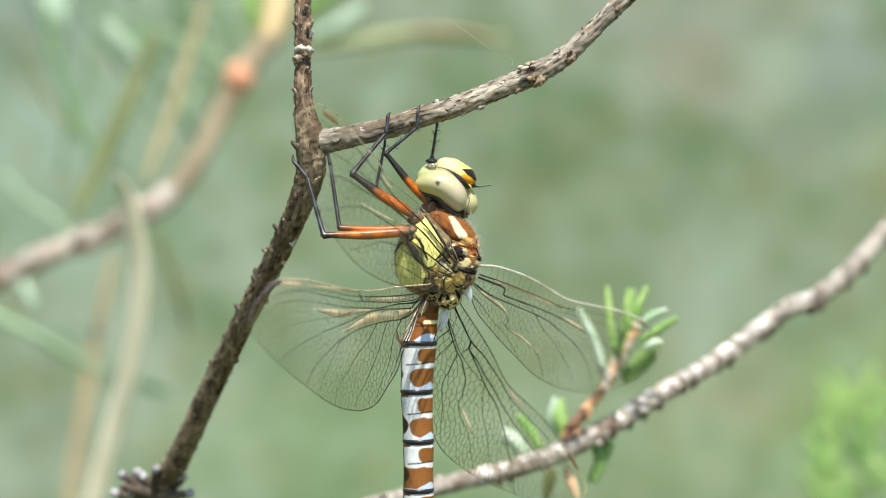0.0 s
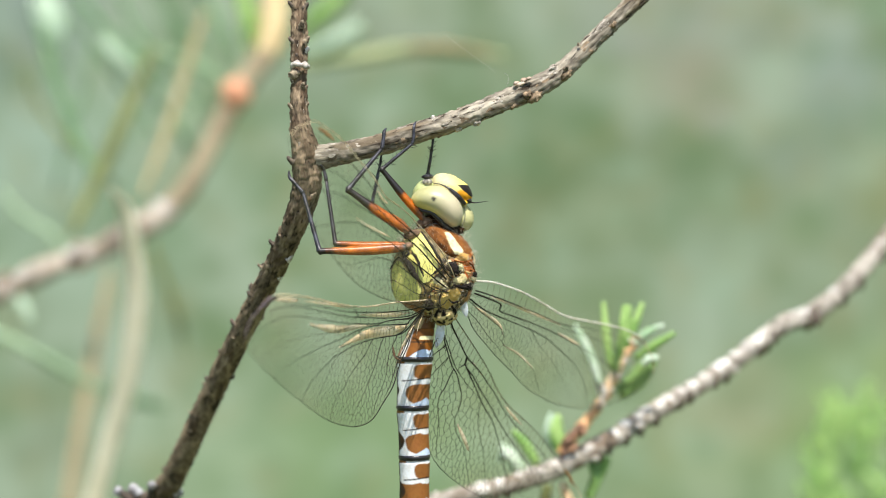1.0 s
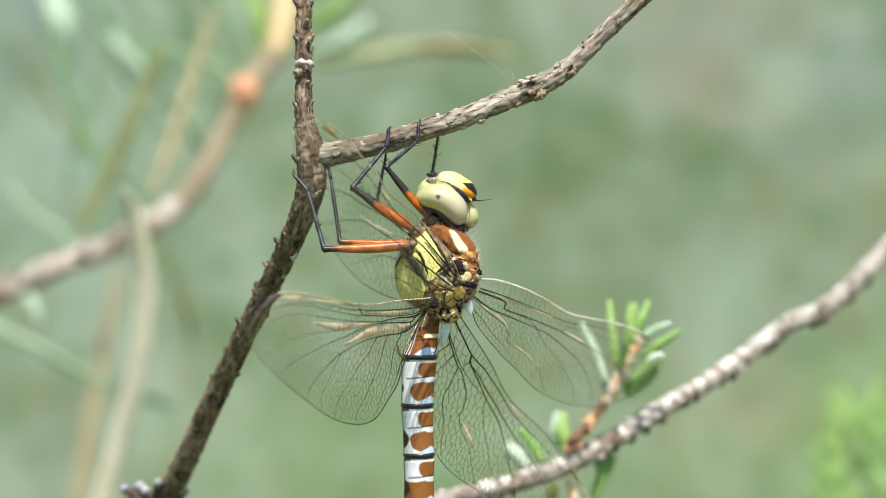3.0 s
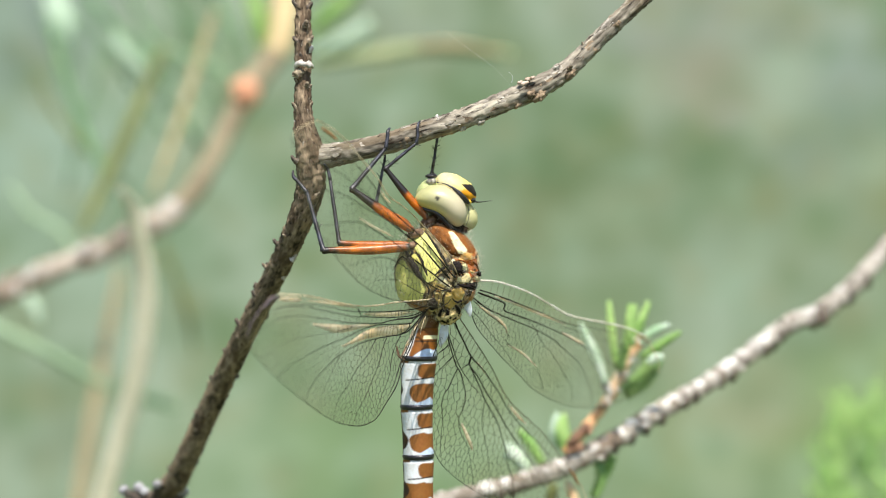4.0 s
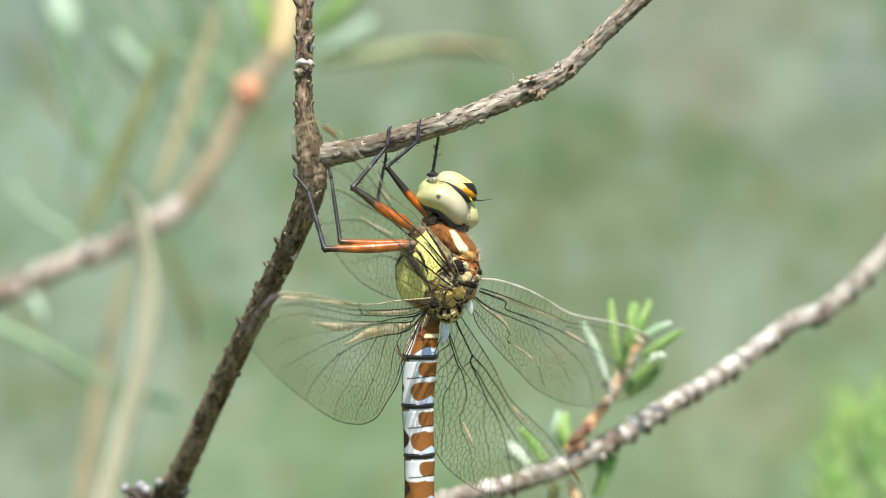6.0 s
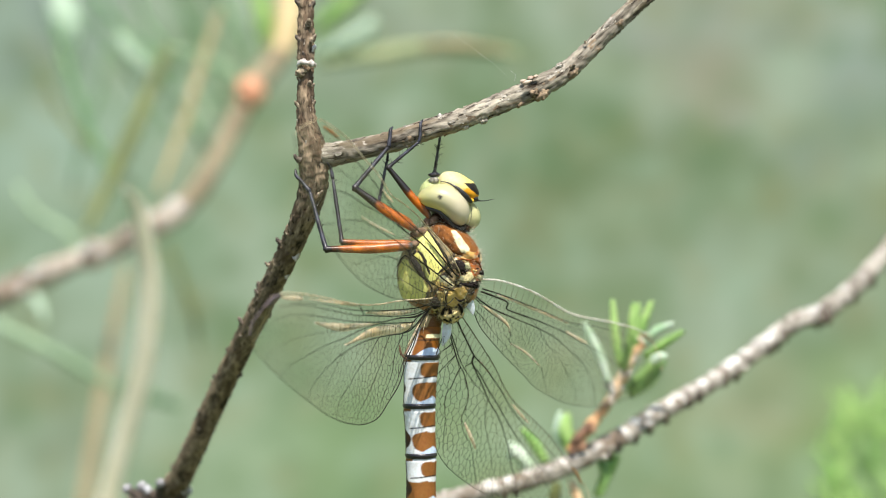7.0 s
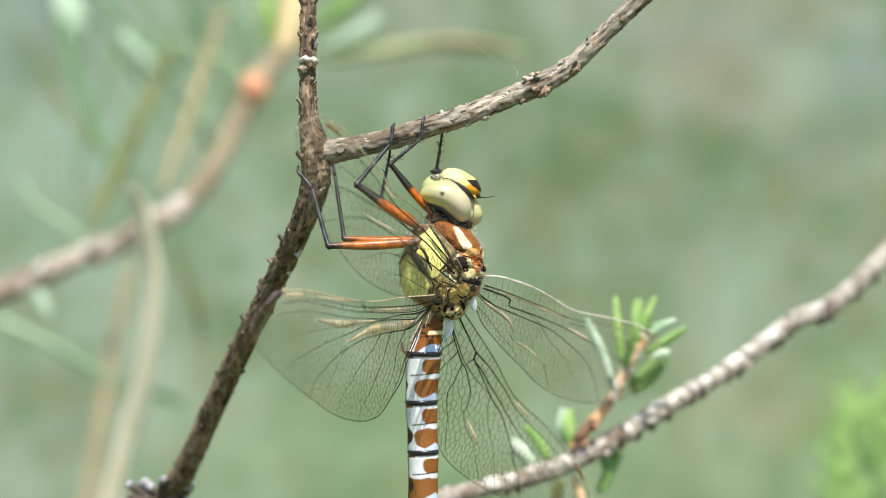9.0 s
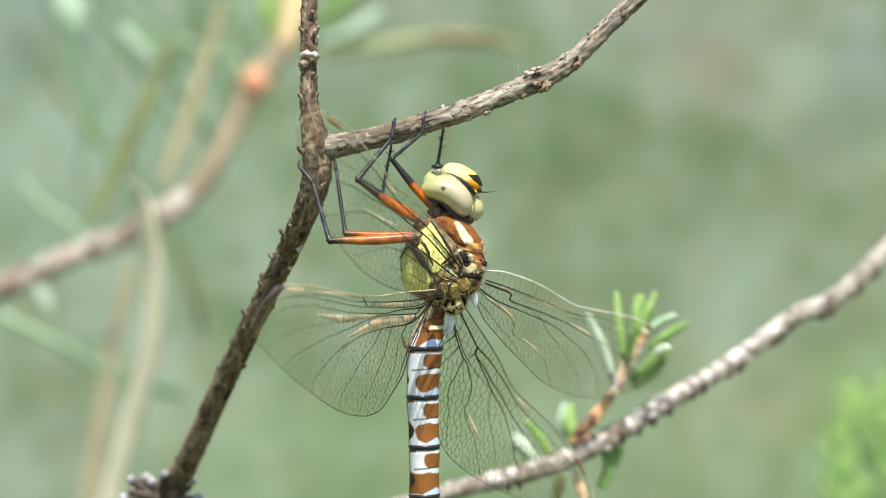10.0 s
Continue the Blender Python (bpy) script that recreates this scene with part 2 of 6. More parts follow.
def smooth(mesh):
    mesh.polygons.foreach_set("use_smooth", [True] * len(mesh.polygons))


def part(name, bm, material, parent, label="", paint=None, kind=""):
    """Links a bmesh, drawn in millimetres from the middle, as one mesh under a thing or a part."""
    base = ORIGIN[parent.name]
    bmesh.ops.recalc_face_normals(bm, faces=bm.faces)
    colours = [paint(v.co, v.normal) for v in bm.verts] if paint else None
    for v in bm.verts:
        v.co = (v.co - base) / 1000
    mesh = bpy.data.meshes.new(name)
    bm.to_mesh(mesh)
    bm.free()
    smooth(mesh)
    if paint:
        layer = mesh.color_attributes.new("tint", "FLOAT_COLOR", "POINT")
        layer.data.foreach_set("color", [c for rgba in colours for c in rgba])
    mesh.materials.append(material)
    ob = new(name, mesh)
    ob.parent = parent
    ORIGIN[ob.name] = base
    return tagged(ob, label, kind=kind)


def along(points, steps):
    """A smooth line through the points (any number of columns)."""
    p = np.array(points, float)
    p = np.vstack([2 * p[0] - p[1], p, 2 * p[-1] - p[-2]])
    out = []
    for i in range(1, len(p) - 2):
        a, b, c, d = p[i - 1:i + 3]
        for k in range(steps):
            t = k / steps
            out.append(0.5 * (2 * b + (c - a) * t + (2 * a - 5 * b + 4 * c - d) * t * t + (3 * b - a - 3 * c + d) * t ** 3))
    out.append(p[-2])
    return np.array(out)


def tube(bm, points, radii, sides=10, steps=6, rough=0.0, grain=1.0, flat=1.0, flat_way=None, ridge=0.0):
    """A round rod through the points, with a radius at each; rough: how far its skin is uneven; ridge: how far it is ribbed lengthwise."""
    line = along([(*p, r) for p, r in zip(points, radii)], steps)
    skin = bm.loops.layers.uv.verify()
    rings, gone = [], []
    side = None
    travelled = 0.0
    for i, row in enumerate(line):
        c, r = Vector(row[:3]), max(row[3], 0.002)
        if i:
            travelled += (c - Vector(line[i - 1][:3])).length
        way = Vector(line[min(i + 1, len(line) - 1)][:3] - line[max(i - 1, 0)][:3]).normalized()
        if side is None:
            side = Vector(flat_way) if flat_way else way.orthogonal()
        side = (side - way * side.dot(way)).normalized()
        up = way.cross(side)
        ring = []
        for k in range(sides):
            a = 2 * math.pi * k / sides
            out = side * math.cos(a) + up * math.sin(a) * flat
            p = c + out * r
            if rough:
                q = p * grain
                bumpy = noise.noise(q) + 0.6 * noise.noise(q * 2.3)
                if ridge:
                    bumpy += ridge * (1 - 2 * abs(noise.noise(Vector((math.cos(a) * 2.6, math.sin(a) * 2.6, travelled * 0.35 * grain)))) ** 0.7)
                p = c + out * (r + rough * bumpy)
            ring.append(bm.verts.new(p))
        rings.append(ring)
        gone.append((travelled, 2 * math.pi * r / sides))
    for i, (a, b) in enumerate(zip(rings, rings[1:])):
        for k in range(sides):
            f = bm.faces.new((a[k], a[(k + 1) % sides], b[(k + 1) % sides], b[k]))
            for loop, (n, m) in zip(f.loops, ((i, k), (i, k + 1), (i + 1, k + 1), (i + 1, k))):
                loop[skin].uv = (gone[n][0], m * gone[0][1])
    for ring in (rings[0], rings[-1]):
        bm.faces.new(ring)
    return line


def rod(points, radii, **more):
    bm = bmesh.new()
    tube(bm, points, radii, **more)
    return bm


def blob(centre, axes, sizes, rings=20, sides=28, shape=None, bm=None):
    """An egg with three axes; shape: moves its unit points first."""
    bm = bm or bmesh.new()
    frame_of = [Vector(a).normalized() for a in axes]
    grid = []
    for i in range(rings + 1):
        row = []
        th = math.pi * i / rings
        for k in range(sides if 0 < i < rings else 1):
            ph = 2 * math.pi * k / sides
            u = Vector((math.sin(th) * math.cos(ph), math.sin(th) * math.sin(ph), math.cos(th)))
            if shape:
                u = shape(u)
            row.append(bm.verts.new(Vector(centre) + sum((f * s * c for f, s, c in zip(frame_of, sizes, u)), Vector())))
        grid.append(row)
    for i in range(rings):
        a, b = grid[i], grid[i + 1]
        for k in range(sides):
            k2 = (k + 1) % sides
            if len(a) == 1:
                bm.faces.new((a[0], b[k], b[k2]))
            elif len(b) == 1:
                bm.faces.new((a[k], a[k2], b[0]))
            else:
                bm.faces.new((a[k], a[k2], b[k2], b[k]))
    return bm


def peg_mesh(name, seed, material, knob=0.0):
    """A worn needle scar: a short scale that curves out of the bark; 1 mm long, its foot at the origin."""
    rng = random.Random(seed)
    bm = bmesh.new()
    rows = [(0.0, 0.66), (0.22, 0.5), (0.5, 0.34 + knob * 0.2), (0.8, 0.2 + knob * 0.35), (0.98, 0.1 + knob * 0.3), (1.06, 0.03)]
    rings = []
    for h, r in rows:
        rings.append([bm.verts.new(((h * h * 0.35 + r * 0.8 * math.cos(a) * rng.uniform(0.85, 1.15)),
                                    r * math.sin(a) * rng.uniform(0.85, 1.15), h - 0.15)) for a in [k * math.pi / 3.5 for k in range(7)]])
    for a, b in zip(rings, rings[1:]):
        for k in range(7):
            bm.faces.new((a[k], a[(k + 1) % 7], b[(k + 1) % 7], b[k]))
    bm.faces.new(rings[-1])
    for v in bm.verts:
        v.co /= 1000
    mesh = bpy.data.meshes.new(name)
    bm.to_mesh(mesh)
    bm.free()
    smooth(mesh)
    mesh.materials.append(material)
    return mesh


PEGS = [peg_mesh("leaf_scar", s, PEG, 0.35) for s in (1, 2, 3)]
PEGS_PALE = [peg_mesh("leaf_scar", s, PEG_PALE, 0.8) for s in (4, 5)]
PEGS_DARK = [peg_mesh("leaf_scar", s, PEG_DARK, 0.45) for s in (6, 7)]


def set_piece(mesh, parent, place, out, up, size, name="leaf_scar"):
    """Puts a shared small mesh on a twig: its foot at place, its length along out, leaning to up."""
    out = Vector(out).normalized()
    lean = (Vector(up) - out * Vector(up).dot(out)).normalized()
    m = Matrix((lean, out.cross(lean), out)).transposed().to_4x4()
    ob = new(name, mesh)
    ob.parent = parent
    base = ORIGIN[parent.name]
    ob.matrix_local = Matrix.Translation((Vector(place) - base) / 1000) @ m @ Matrix.Diagonal((size, size, size, 1))
    return ob


def stud(parent, line, kinds, gap, size, seed, lean=1.0, start=0.0, sink=0.15):
    """Needle scars in a spiral along a twig's line (rows of x, y, z, radius)."""
    rng = random.Random(seed)
    turn, travelled = rng.random() * 6, start
    for a, b in zip(line, line[1:]):
        step = Vector(b[:3] - a[:3])
        travelled += step.length
        if travelled < gap:
            continue
        travelled -= gap * rng.uniform(0.8, 1.25)
        turn += 2.4 + rng.uniform(-0.3, 0.3)
        way = step.normalized()
        side = way.orthogonal().normalized()
        out = side * math.cos(turn) + way.cross(side) * math.sin(turn)
        set_piece(rng.choice(kinds), parent, Vector(a[:3]) + out * (a[3] - sink), out + way * 0.5 * lean, way * lean, size * rng.uniform(0.7, 1.25))


# ---- ground and distance ----


def ground_sheet():
    bm = bmesh.new()
    n = 60

    def reach(k):
        q = k / 30 - 1
        return 18 * q + 900 * q ** 5

    grid = [[bm.verts.new((reach(x), reach(y), 0.04 * noise.noise(Vector((x * 0.6, y * 0.6, 0))))) for x in range(n + 1)] for y in range(n + 1)]
    for y in range(n):
        for x in range(n):
            bm.faces.new((grid[y][x], grid[y][x + 1], grid[y + 1][x + 1], grid[y + 1][x]))
    mesh = bpy.data.meshes.new("ground")
    bm.to_mesh(mesh)
    bm.free()
    smooth(mesh)
    mesh.materials.append(SOIL)
    return tagged(new("ground", mesh), "dull green meadow ground under the pines", "ground", kind="structure")


def distance_material():
    """Hazy far greenery with broad soft patches, all painted into a sheet that glows by itself."""
    m = bpy.data.materials.new("far_greenery_glow")
    m.use_nodes = True
    n, link = m.node_tree.nodes, m.node_tree.links.new
    n.remove(n["Principled BSDF"])
    coords = n.new("ShaderNodeTexCoord")
    broad, fine = n.new("ShaderNodeTexNoise"), n.new("ShaderNodeTexNoise")
    broad.inputs["Scale"].default_value, broad.inputs["Detail"].default_value = 2.2, 2.0
    fine.inputs["Scale"].default_value, fine.inputs["Detail"].default_value = 6.0, 4.0
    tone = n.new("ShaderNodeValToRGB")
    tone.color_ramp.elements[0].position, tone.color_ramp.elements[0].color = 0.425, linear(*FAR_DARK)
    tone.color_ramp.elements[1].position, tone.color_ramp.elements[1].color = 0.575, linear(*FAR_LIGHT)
    add = n.new("ShaderNodeMath")
    add.operation = "MULTIPLY_ADD"
    add.inputs[1].default_value = 0.5
    half = n.new("ShaderNodeMath")
    half.operation = "MULTIPLY"
    half.inputs[1].default_value = 0.5
    for t in (broad, fine):
        link(coords.outputs["Object"], t.inputs["Vector"])
    link(broad.outputs["Fac"], half.inputs[0])
    link(fine.outputs["Fac"], add.inputs[0])
    link(half.outputs[0], add.inputs[2])
    link(add.outputs[0], tone.inputs["Fac"])
    colour = tone.outputs["Color"]
    for x, z, wide, tall, rgb, weight in FAR_BROAD + FAR_MIDDLE + FAR_SMALL + FAR_EXTRA:
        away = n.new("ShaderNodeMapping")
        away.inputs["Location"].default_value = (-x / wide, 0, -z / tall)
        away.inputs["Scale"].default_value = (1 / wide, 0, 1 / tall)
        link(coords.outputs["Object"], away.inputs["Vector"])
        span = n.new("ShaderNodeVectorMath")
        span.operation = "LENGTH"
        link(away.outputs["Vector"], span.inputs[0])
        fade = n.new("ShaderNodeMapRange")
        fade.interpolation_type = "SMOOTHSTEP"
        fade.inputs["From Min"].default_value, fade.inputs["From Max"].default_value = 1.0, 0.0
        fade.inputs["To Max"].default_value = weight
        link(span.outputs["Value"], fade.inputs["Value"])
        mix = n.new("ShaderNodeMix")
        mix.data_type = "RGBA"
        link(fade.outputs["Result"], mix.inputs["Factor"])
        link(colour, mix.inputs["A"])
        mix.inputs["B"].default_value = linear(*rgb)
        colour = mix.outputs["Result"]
    for shift, rgb in (((0, 0, 0), (160, 162, 114)), ((5.3, 1.7, 2.2), (176, 202, 172)), ((2.4, 8.1, 6.6), (112, 144, 98))):
        moved, clumps, some, mix = n.new("ShaderNodeMapping"), n.new("ShaderNodeTexNoise"), n.new("ShaderNodeMapRange"), n.new("ShaderNodeMix")
        moved.inputs["Location"].default_value = shift
        clumps.inputs["Scale"].default_value, clumps.inputs["Detail"].default_value = 11.0, 3.0
        some.inputs["From Min"].default_value, some.inputs["From Max"].default_value = 0.5, 0.68
        some.inputs["To Max"].default_value = 0.42
        mix.data_type = "RGBA"
        link(coords.outputs["Object"], moved.inputs["Vector"])
        link(moved.outputs["Vector"], clumps.inputs["Vector"])
        link(clumps.outputs["Fac"], some.inputs["Value"])
        link(some.outputs["Result"], mix.inputs["Factor"])
        link(colour, mix.inputs["A"])
        mix.inputs["B"].default_value = linear(*rgb)
        colour = mix.outputs["Result"]
    # the sheet gives off its painted tones; the sun's light on it is included
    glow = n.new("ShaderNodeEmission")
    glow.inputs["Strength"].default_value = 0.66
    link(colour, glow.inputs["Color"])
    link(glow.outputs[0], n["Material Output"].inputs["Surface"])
    return m


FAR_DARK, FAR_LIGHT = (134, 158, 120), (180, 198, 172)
# bright and dim patches painted on the glowing far greenery: across, up from the eye's height, half width, half height
# (metres), tone, weight
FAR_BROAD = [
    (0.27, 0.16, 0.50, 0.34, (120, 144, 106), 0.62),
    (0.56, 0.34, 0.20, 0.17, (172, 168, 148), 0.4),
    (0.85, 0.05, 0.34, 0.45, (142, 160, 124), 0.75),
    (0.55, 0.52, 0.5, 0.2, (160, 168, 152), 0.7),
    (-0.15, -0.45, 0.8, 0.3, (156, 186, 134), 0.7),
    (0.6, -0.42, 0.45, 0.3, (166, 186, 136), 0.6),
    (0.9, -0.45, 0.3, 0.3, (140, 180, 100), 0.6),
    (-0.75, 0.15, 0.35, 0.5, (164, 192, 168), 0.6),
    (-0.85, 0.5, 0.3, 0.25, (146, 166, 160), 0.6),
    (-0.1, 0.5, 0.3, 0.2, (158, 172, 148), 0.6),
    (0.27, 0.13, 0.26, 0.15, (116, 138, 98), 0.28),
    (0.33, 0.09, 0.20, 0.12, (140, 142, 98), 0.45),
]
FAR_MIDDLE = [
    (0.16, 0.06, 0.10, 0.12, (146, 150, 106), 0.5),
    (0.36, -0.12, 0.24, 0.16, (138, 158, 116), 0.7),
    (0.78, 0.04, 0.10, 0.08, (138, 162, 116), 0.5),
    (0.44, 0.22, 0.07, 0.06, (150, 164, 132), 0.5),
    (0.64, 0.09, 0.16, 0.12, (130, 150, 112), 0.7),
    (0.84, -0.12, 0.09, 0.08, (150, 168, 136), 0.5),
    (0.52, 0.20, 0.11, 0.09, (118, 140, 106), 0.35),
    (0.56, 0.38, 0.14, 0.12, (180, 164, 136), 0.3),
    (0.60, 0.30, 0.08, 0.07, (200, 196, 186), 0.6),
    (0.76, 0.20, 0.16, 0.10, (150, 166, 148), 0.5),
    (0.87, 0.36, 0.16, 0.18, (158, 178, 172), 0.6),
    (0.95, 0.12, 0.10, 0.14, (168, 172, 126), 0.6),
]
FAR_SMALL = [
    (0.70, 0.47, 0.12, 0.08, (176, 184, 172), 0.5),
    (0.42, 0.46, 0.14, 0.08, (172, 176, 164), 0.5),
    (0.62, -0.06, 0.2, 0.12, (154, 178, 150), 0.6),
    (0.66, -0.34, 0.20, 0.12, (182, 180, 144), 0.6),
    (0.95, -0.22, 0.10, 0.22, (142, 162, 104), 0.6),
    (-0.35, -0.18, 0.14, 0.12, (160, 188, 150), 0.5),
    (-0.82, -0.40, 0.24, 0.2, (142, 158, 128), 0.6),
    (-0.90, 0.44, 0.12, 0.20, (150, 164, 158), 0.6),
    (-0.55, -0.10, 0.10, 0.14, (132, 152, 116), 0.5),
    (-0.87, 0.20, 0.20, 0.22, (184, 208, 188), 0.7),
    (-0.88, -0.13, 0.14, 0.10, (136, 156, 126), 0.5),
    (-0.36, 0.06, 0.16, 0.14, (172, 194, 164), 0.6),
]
FAR_EXTRA = [
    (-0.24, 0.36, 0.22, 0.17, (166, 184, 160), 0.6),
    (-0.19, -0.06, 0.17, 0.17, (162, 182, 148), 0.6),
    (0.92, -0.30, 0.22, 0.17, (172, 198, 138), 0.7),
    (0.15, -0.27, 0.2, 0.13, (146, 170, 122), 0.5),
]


def distance():
    """A bent, glowing sheet painted as far greenery behind the twigs, from the ground up."""
    bm = bmesh.new()
    rows = []
    for k in range(49):
        a = radians(-100 + 200 * k / 48)
        rows.append([bm.verts.new((4.25 * math.sin(a), 4.25 * math.cos(a) - 0.25, z)) for z in (-1.1, 0.0, 1.5, 3.0)])
    for a, b in zip(rows, rows[1:]):
        for k in range(3):
            bm.faces.new((a[k], b[k], b[k + 1], a[k + 1]))
    mesh = bpy.data.meshes.new("backdrop")
    bm.to_mesh(mesh)
    bm.free()
    smooth(mesh)
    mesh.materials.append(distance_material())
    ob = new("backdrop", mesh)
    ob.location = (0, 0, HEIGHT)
    return tagged(ob, "glowing sheet painted as hazy out-of-focus green vegetation far behind the twigs", "background", kind="structure")


ground_sheet()
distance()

# ---- the pine twig ----


def flake_mesh(seed, material):
    """A bark flake one millimetre long, bent round the twig, with a torn edge."""
    rng = random.Random(seed)
    bm = bmesh.new()
    top, low = [], []
    for i in range(6):
        x = i / 5 - 0.5
        wide = 0.1 * (1 - (2 * x) ** 4 * 0.75) * rng.uniform(0.45, 1.4)
        lift = 0.008 + 0.03 * (i / 5) ** 2 * rng.uniform(0.4, 1.4)
        row = []
        for k in (-1, -0.35, 0.35, 1):
            y = wide * k + rng.uniform(-0.03, 0.03)
            row.append((x + rng.uniform(-0.05, 0.05), y, lift * (1 - 0.5 * k * k) - y * y * 0.9 + rng.uniform(-0.006, 0.006)))
        top.append([bm.verts.new(p) for p in row])
        low.append([bm.verts.new((p[0], p[1] * 1.1, -0.12 - p[1] * p[1] * 0.5)) for p in row])
    for a, b in zip(top, top[1:]):
        for k in range(3):
            bm.faces.new((a[k], b[k], b[k + 1], a[k + 1]))
    for a, b, c, d in zip(top, top[1:], low, low[1:]):
        bm.faces.new((a[0], c[0], d[0], b[0]))
        bm.faces.new((a[3], b[3], d[3], c[3]))
    bm.faces.new(top[0] + low[0][::-1])
    bm.faces.new(top[-1][::-1] + low[-1])
    for v in bm.verts:
        v.co /= 1000
    bmesh.ops.recalc_face_normals(bm, faces=bm.faces)
    mesh = bpy.data.meshes.new("bark_flake")
    bm.to_mesh(mesh)
    bm.free()
    mesh.materials.append(material)
    return mesh


FLAKES = [flake_mesh(s, FLAKE) for s in (1, 2, 3, 4, 5)]
FLAKES_OLD = [flake_mesh(s, FLAKE_OLD) for s in (6, 7, 8, 9)]


def scale_bark(parent, line, kinds, count, small, large, seed, up=0.0):
    """Scatters bark flakes over a twig's line (rows of x, y, z, radius)."""
    rng = random.Random(seed)
    for _ in range(count):
        k = rng.randrange(len(line) - 1)
        way = Vector(line[k + 1][:3] - line[k][:3]).normalized()
        side = way.orthogonal().normalized()
        turn = rng.uniform(0, 2 * math.pi)
        out = side * math.cos(turn) + way.cross(side) * math.sin(turn)
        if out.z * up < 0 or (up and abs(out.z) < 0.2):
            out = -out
        lean = way * rng.choice((-1, 1)) + out.cross(way) * rng.uniform(-0.25, 0.25)
        set_piece(rng.choice(kinds), parent, Vector(line[k][:3]) + out * (line[k][3] - 0.04), out, lean, rng.uniform(small, large), "bark_flake")


# tips of the old scars at the foot of the twig: across, up, size, pale or dark
WHORL = [(-46.6, -35.2, 1.2, 1), (-44.6, -35.0, 1.3, 1), (-43.6, -35.4, 1.1, 1), (-41.4, -34.1, 1.1, 1), (-47.7, -37.8, 1.2, 1), (-45.2, -37.7, 1.3, 1), (-42.7, -36.0, 1.1, 0), (-37.6, -35.4, 1.0, 1), (-36.6, -37.8, 1.2, 1), (-38.5, -36.5, 1.1, 1), (-45.9, -36.6, 1.0, 0), (-44.0, -37.1, 1.1, 0)]


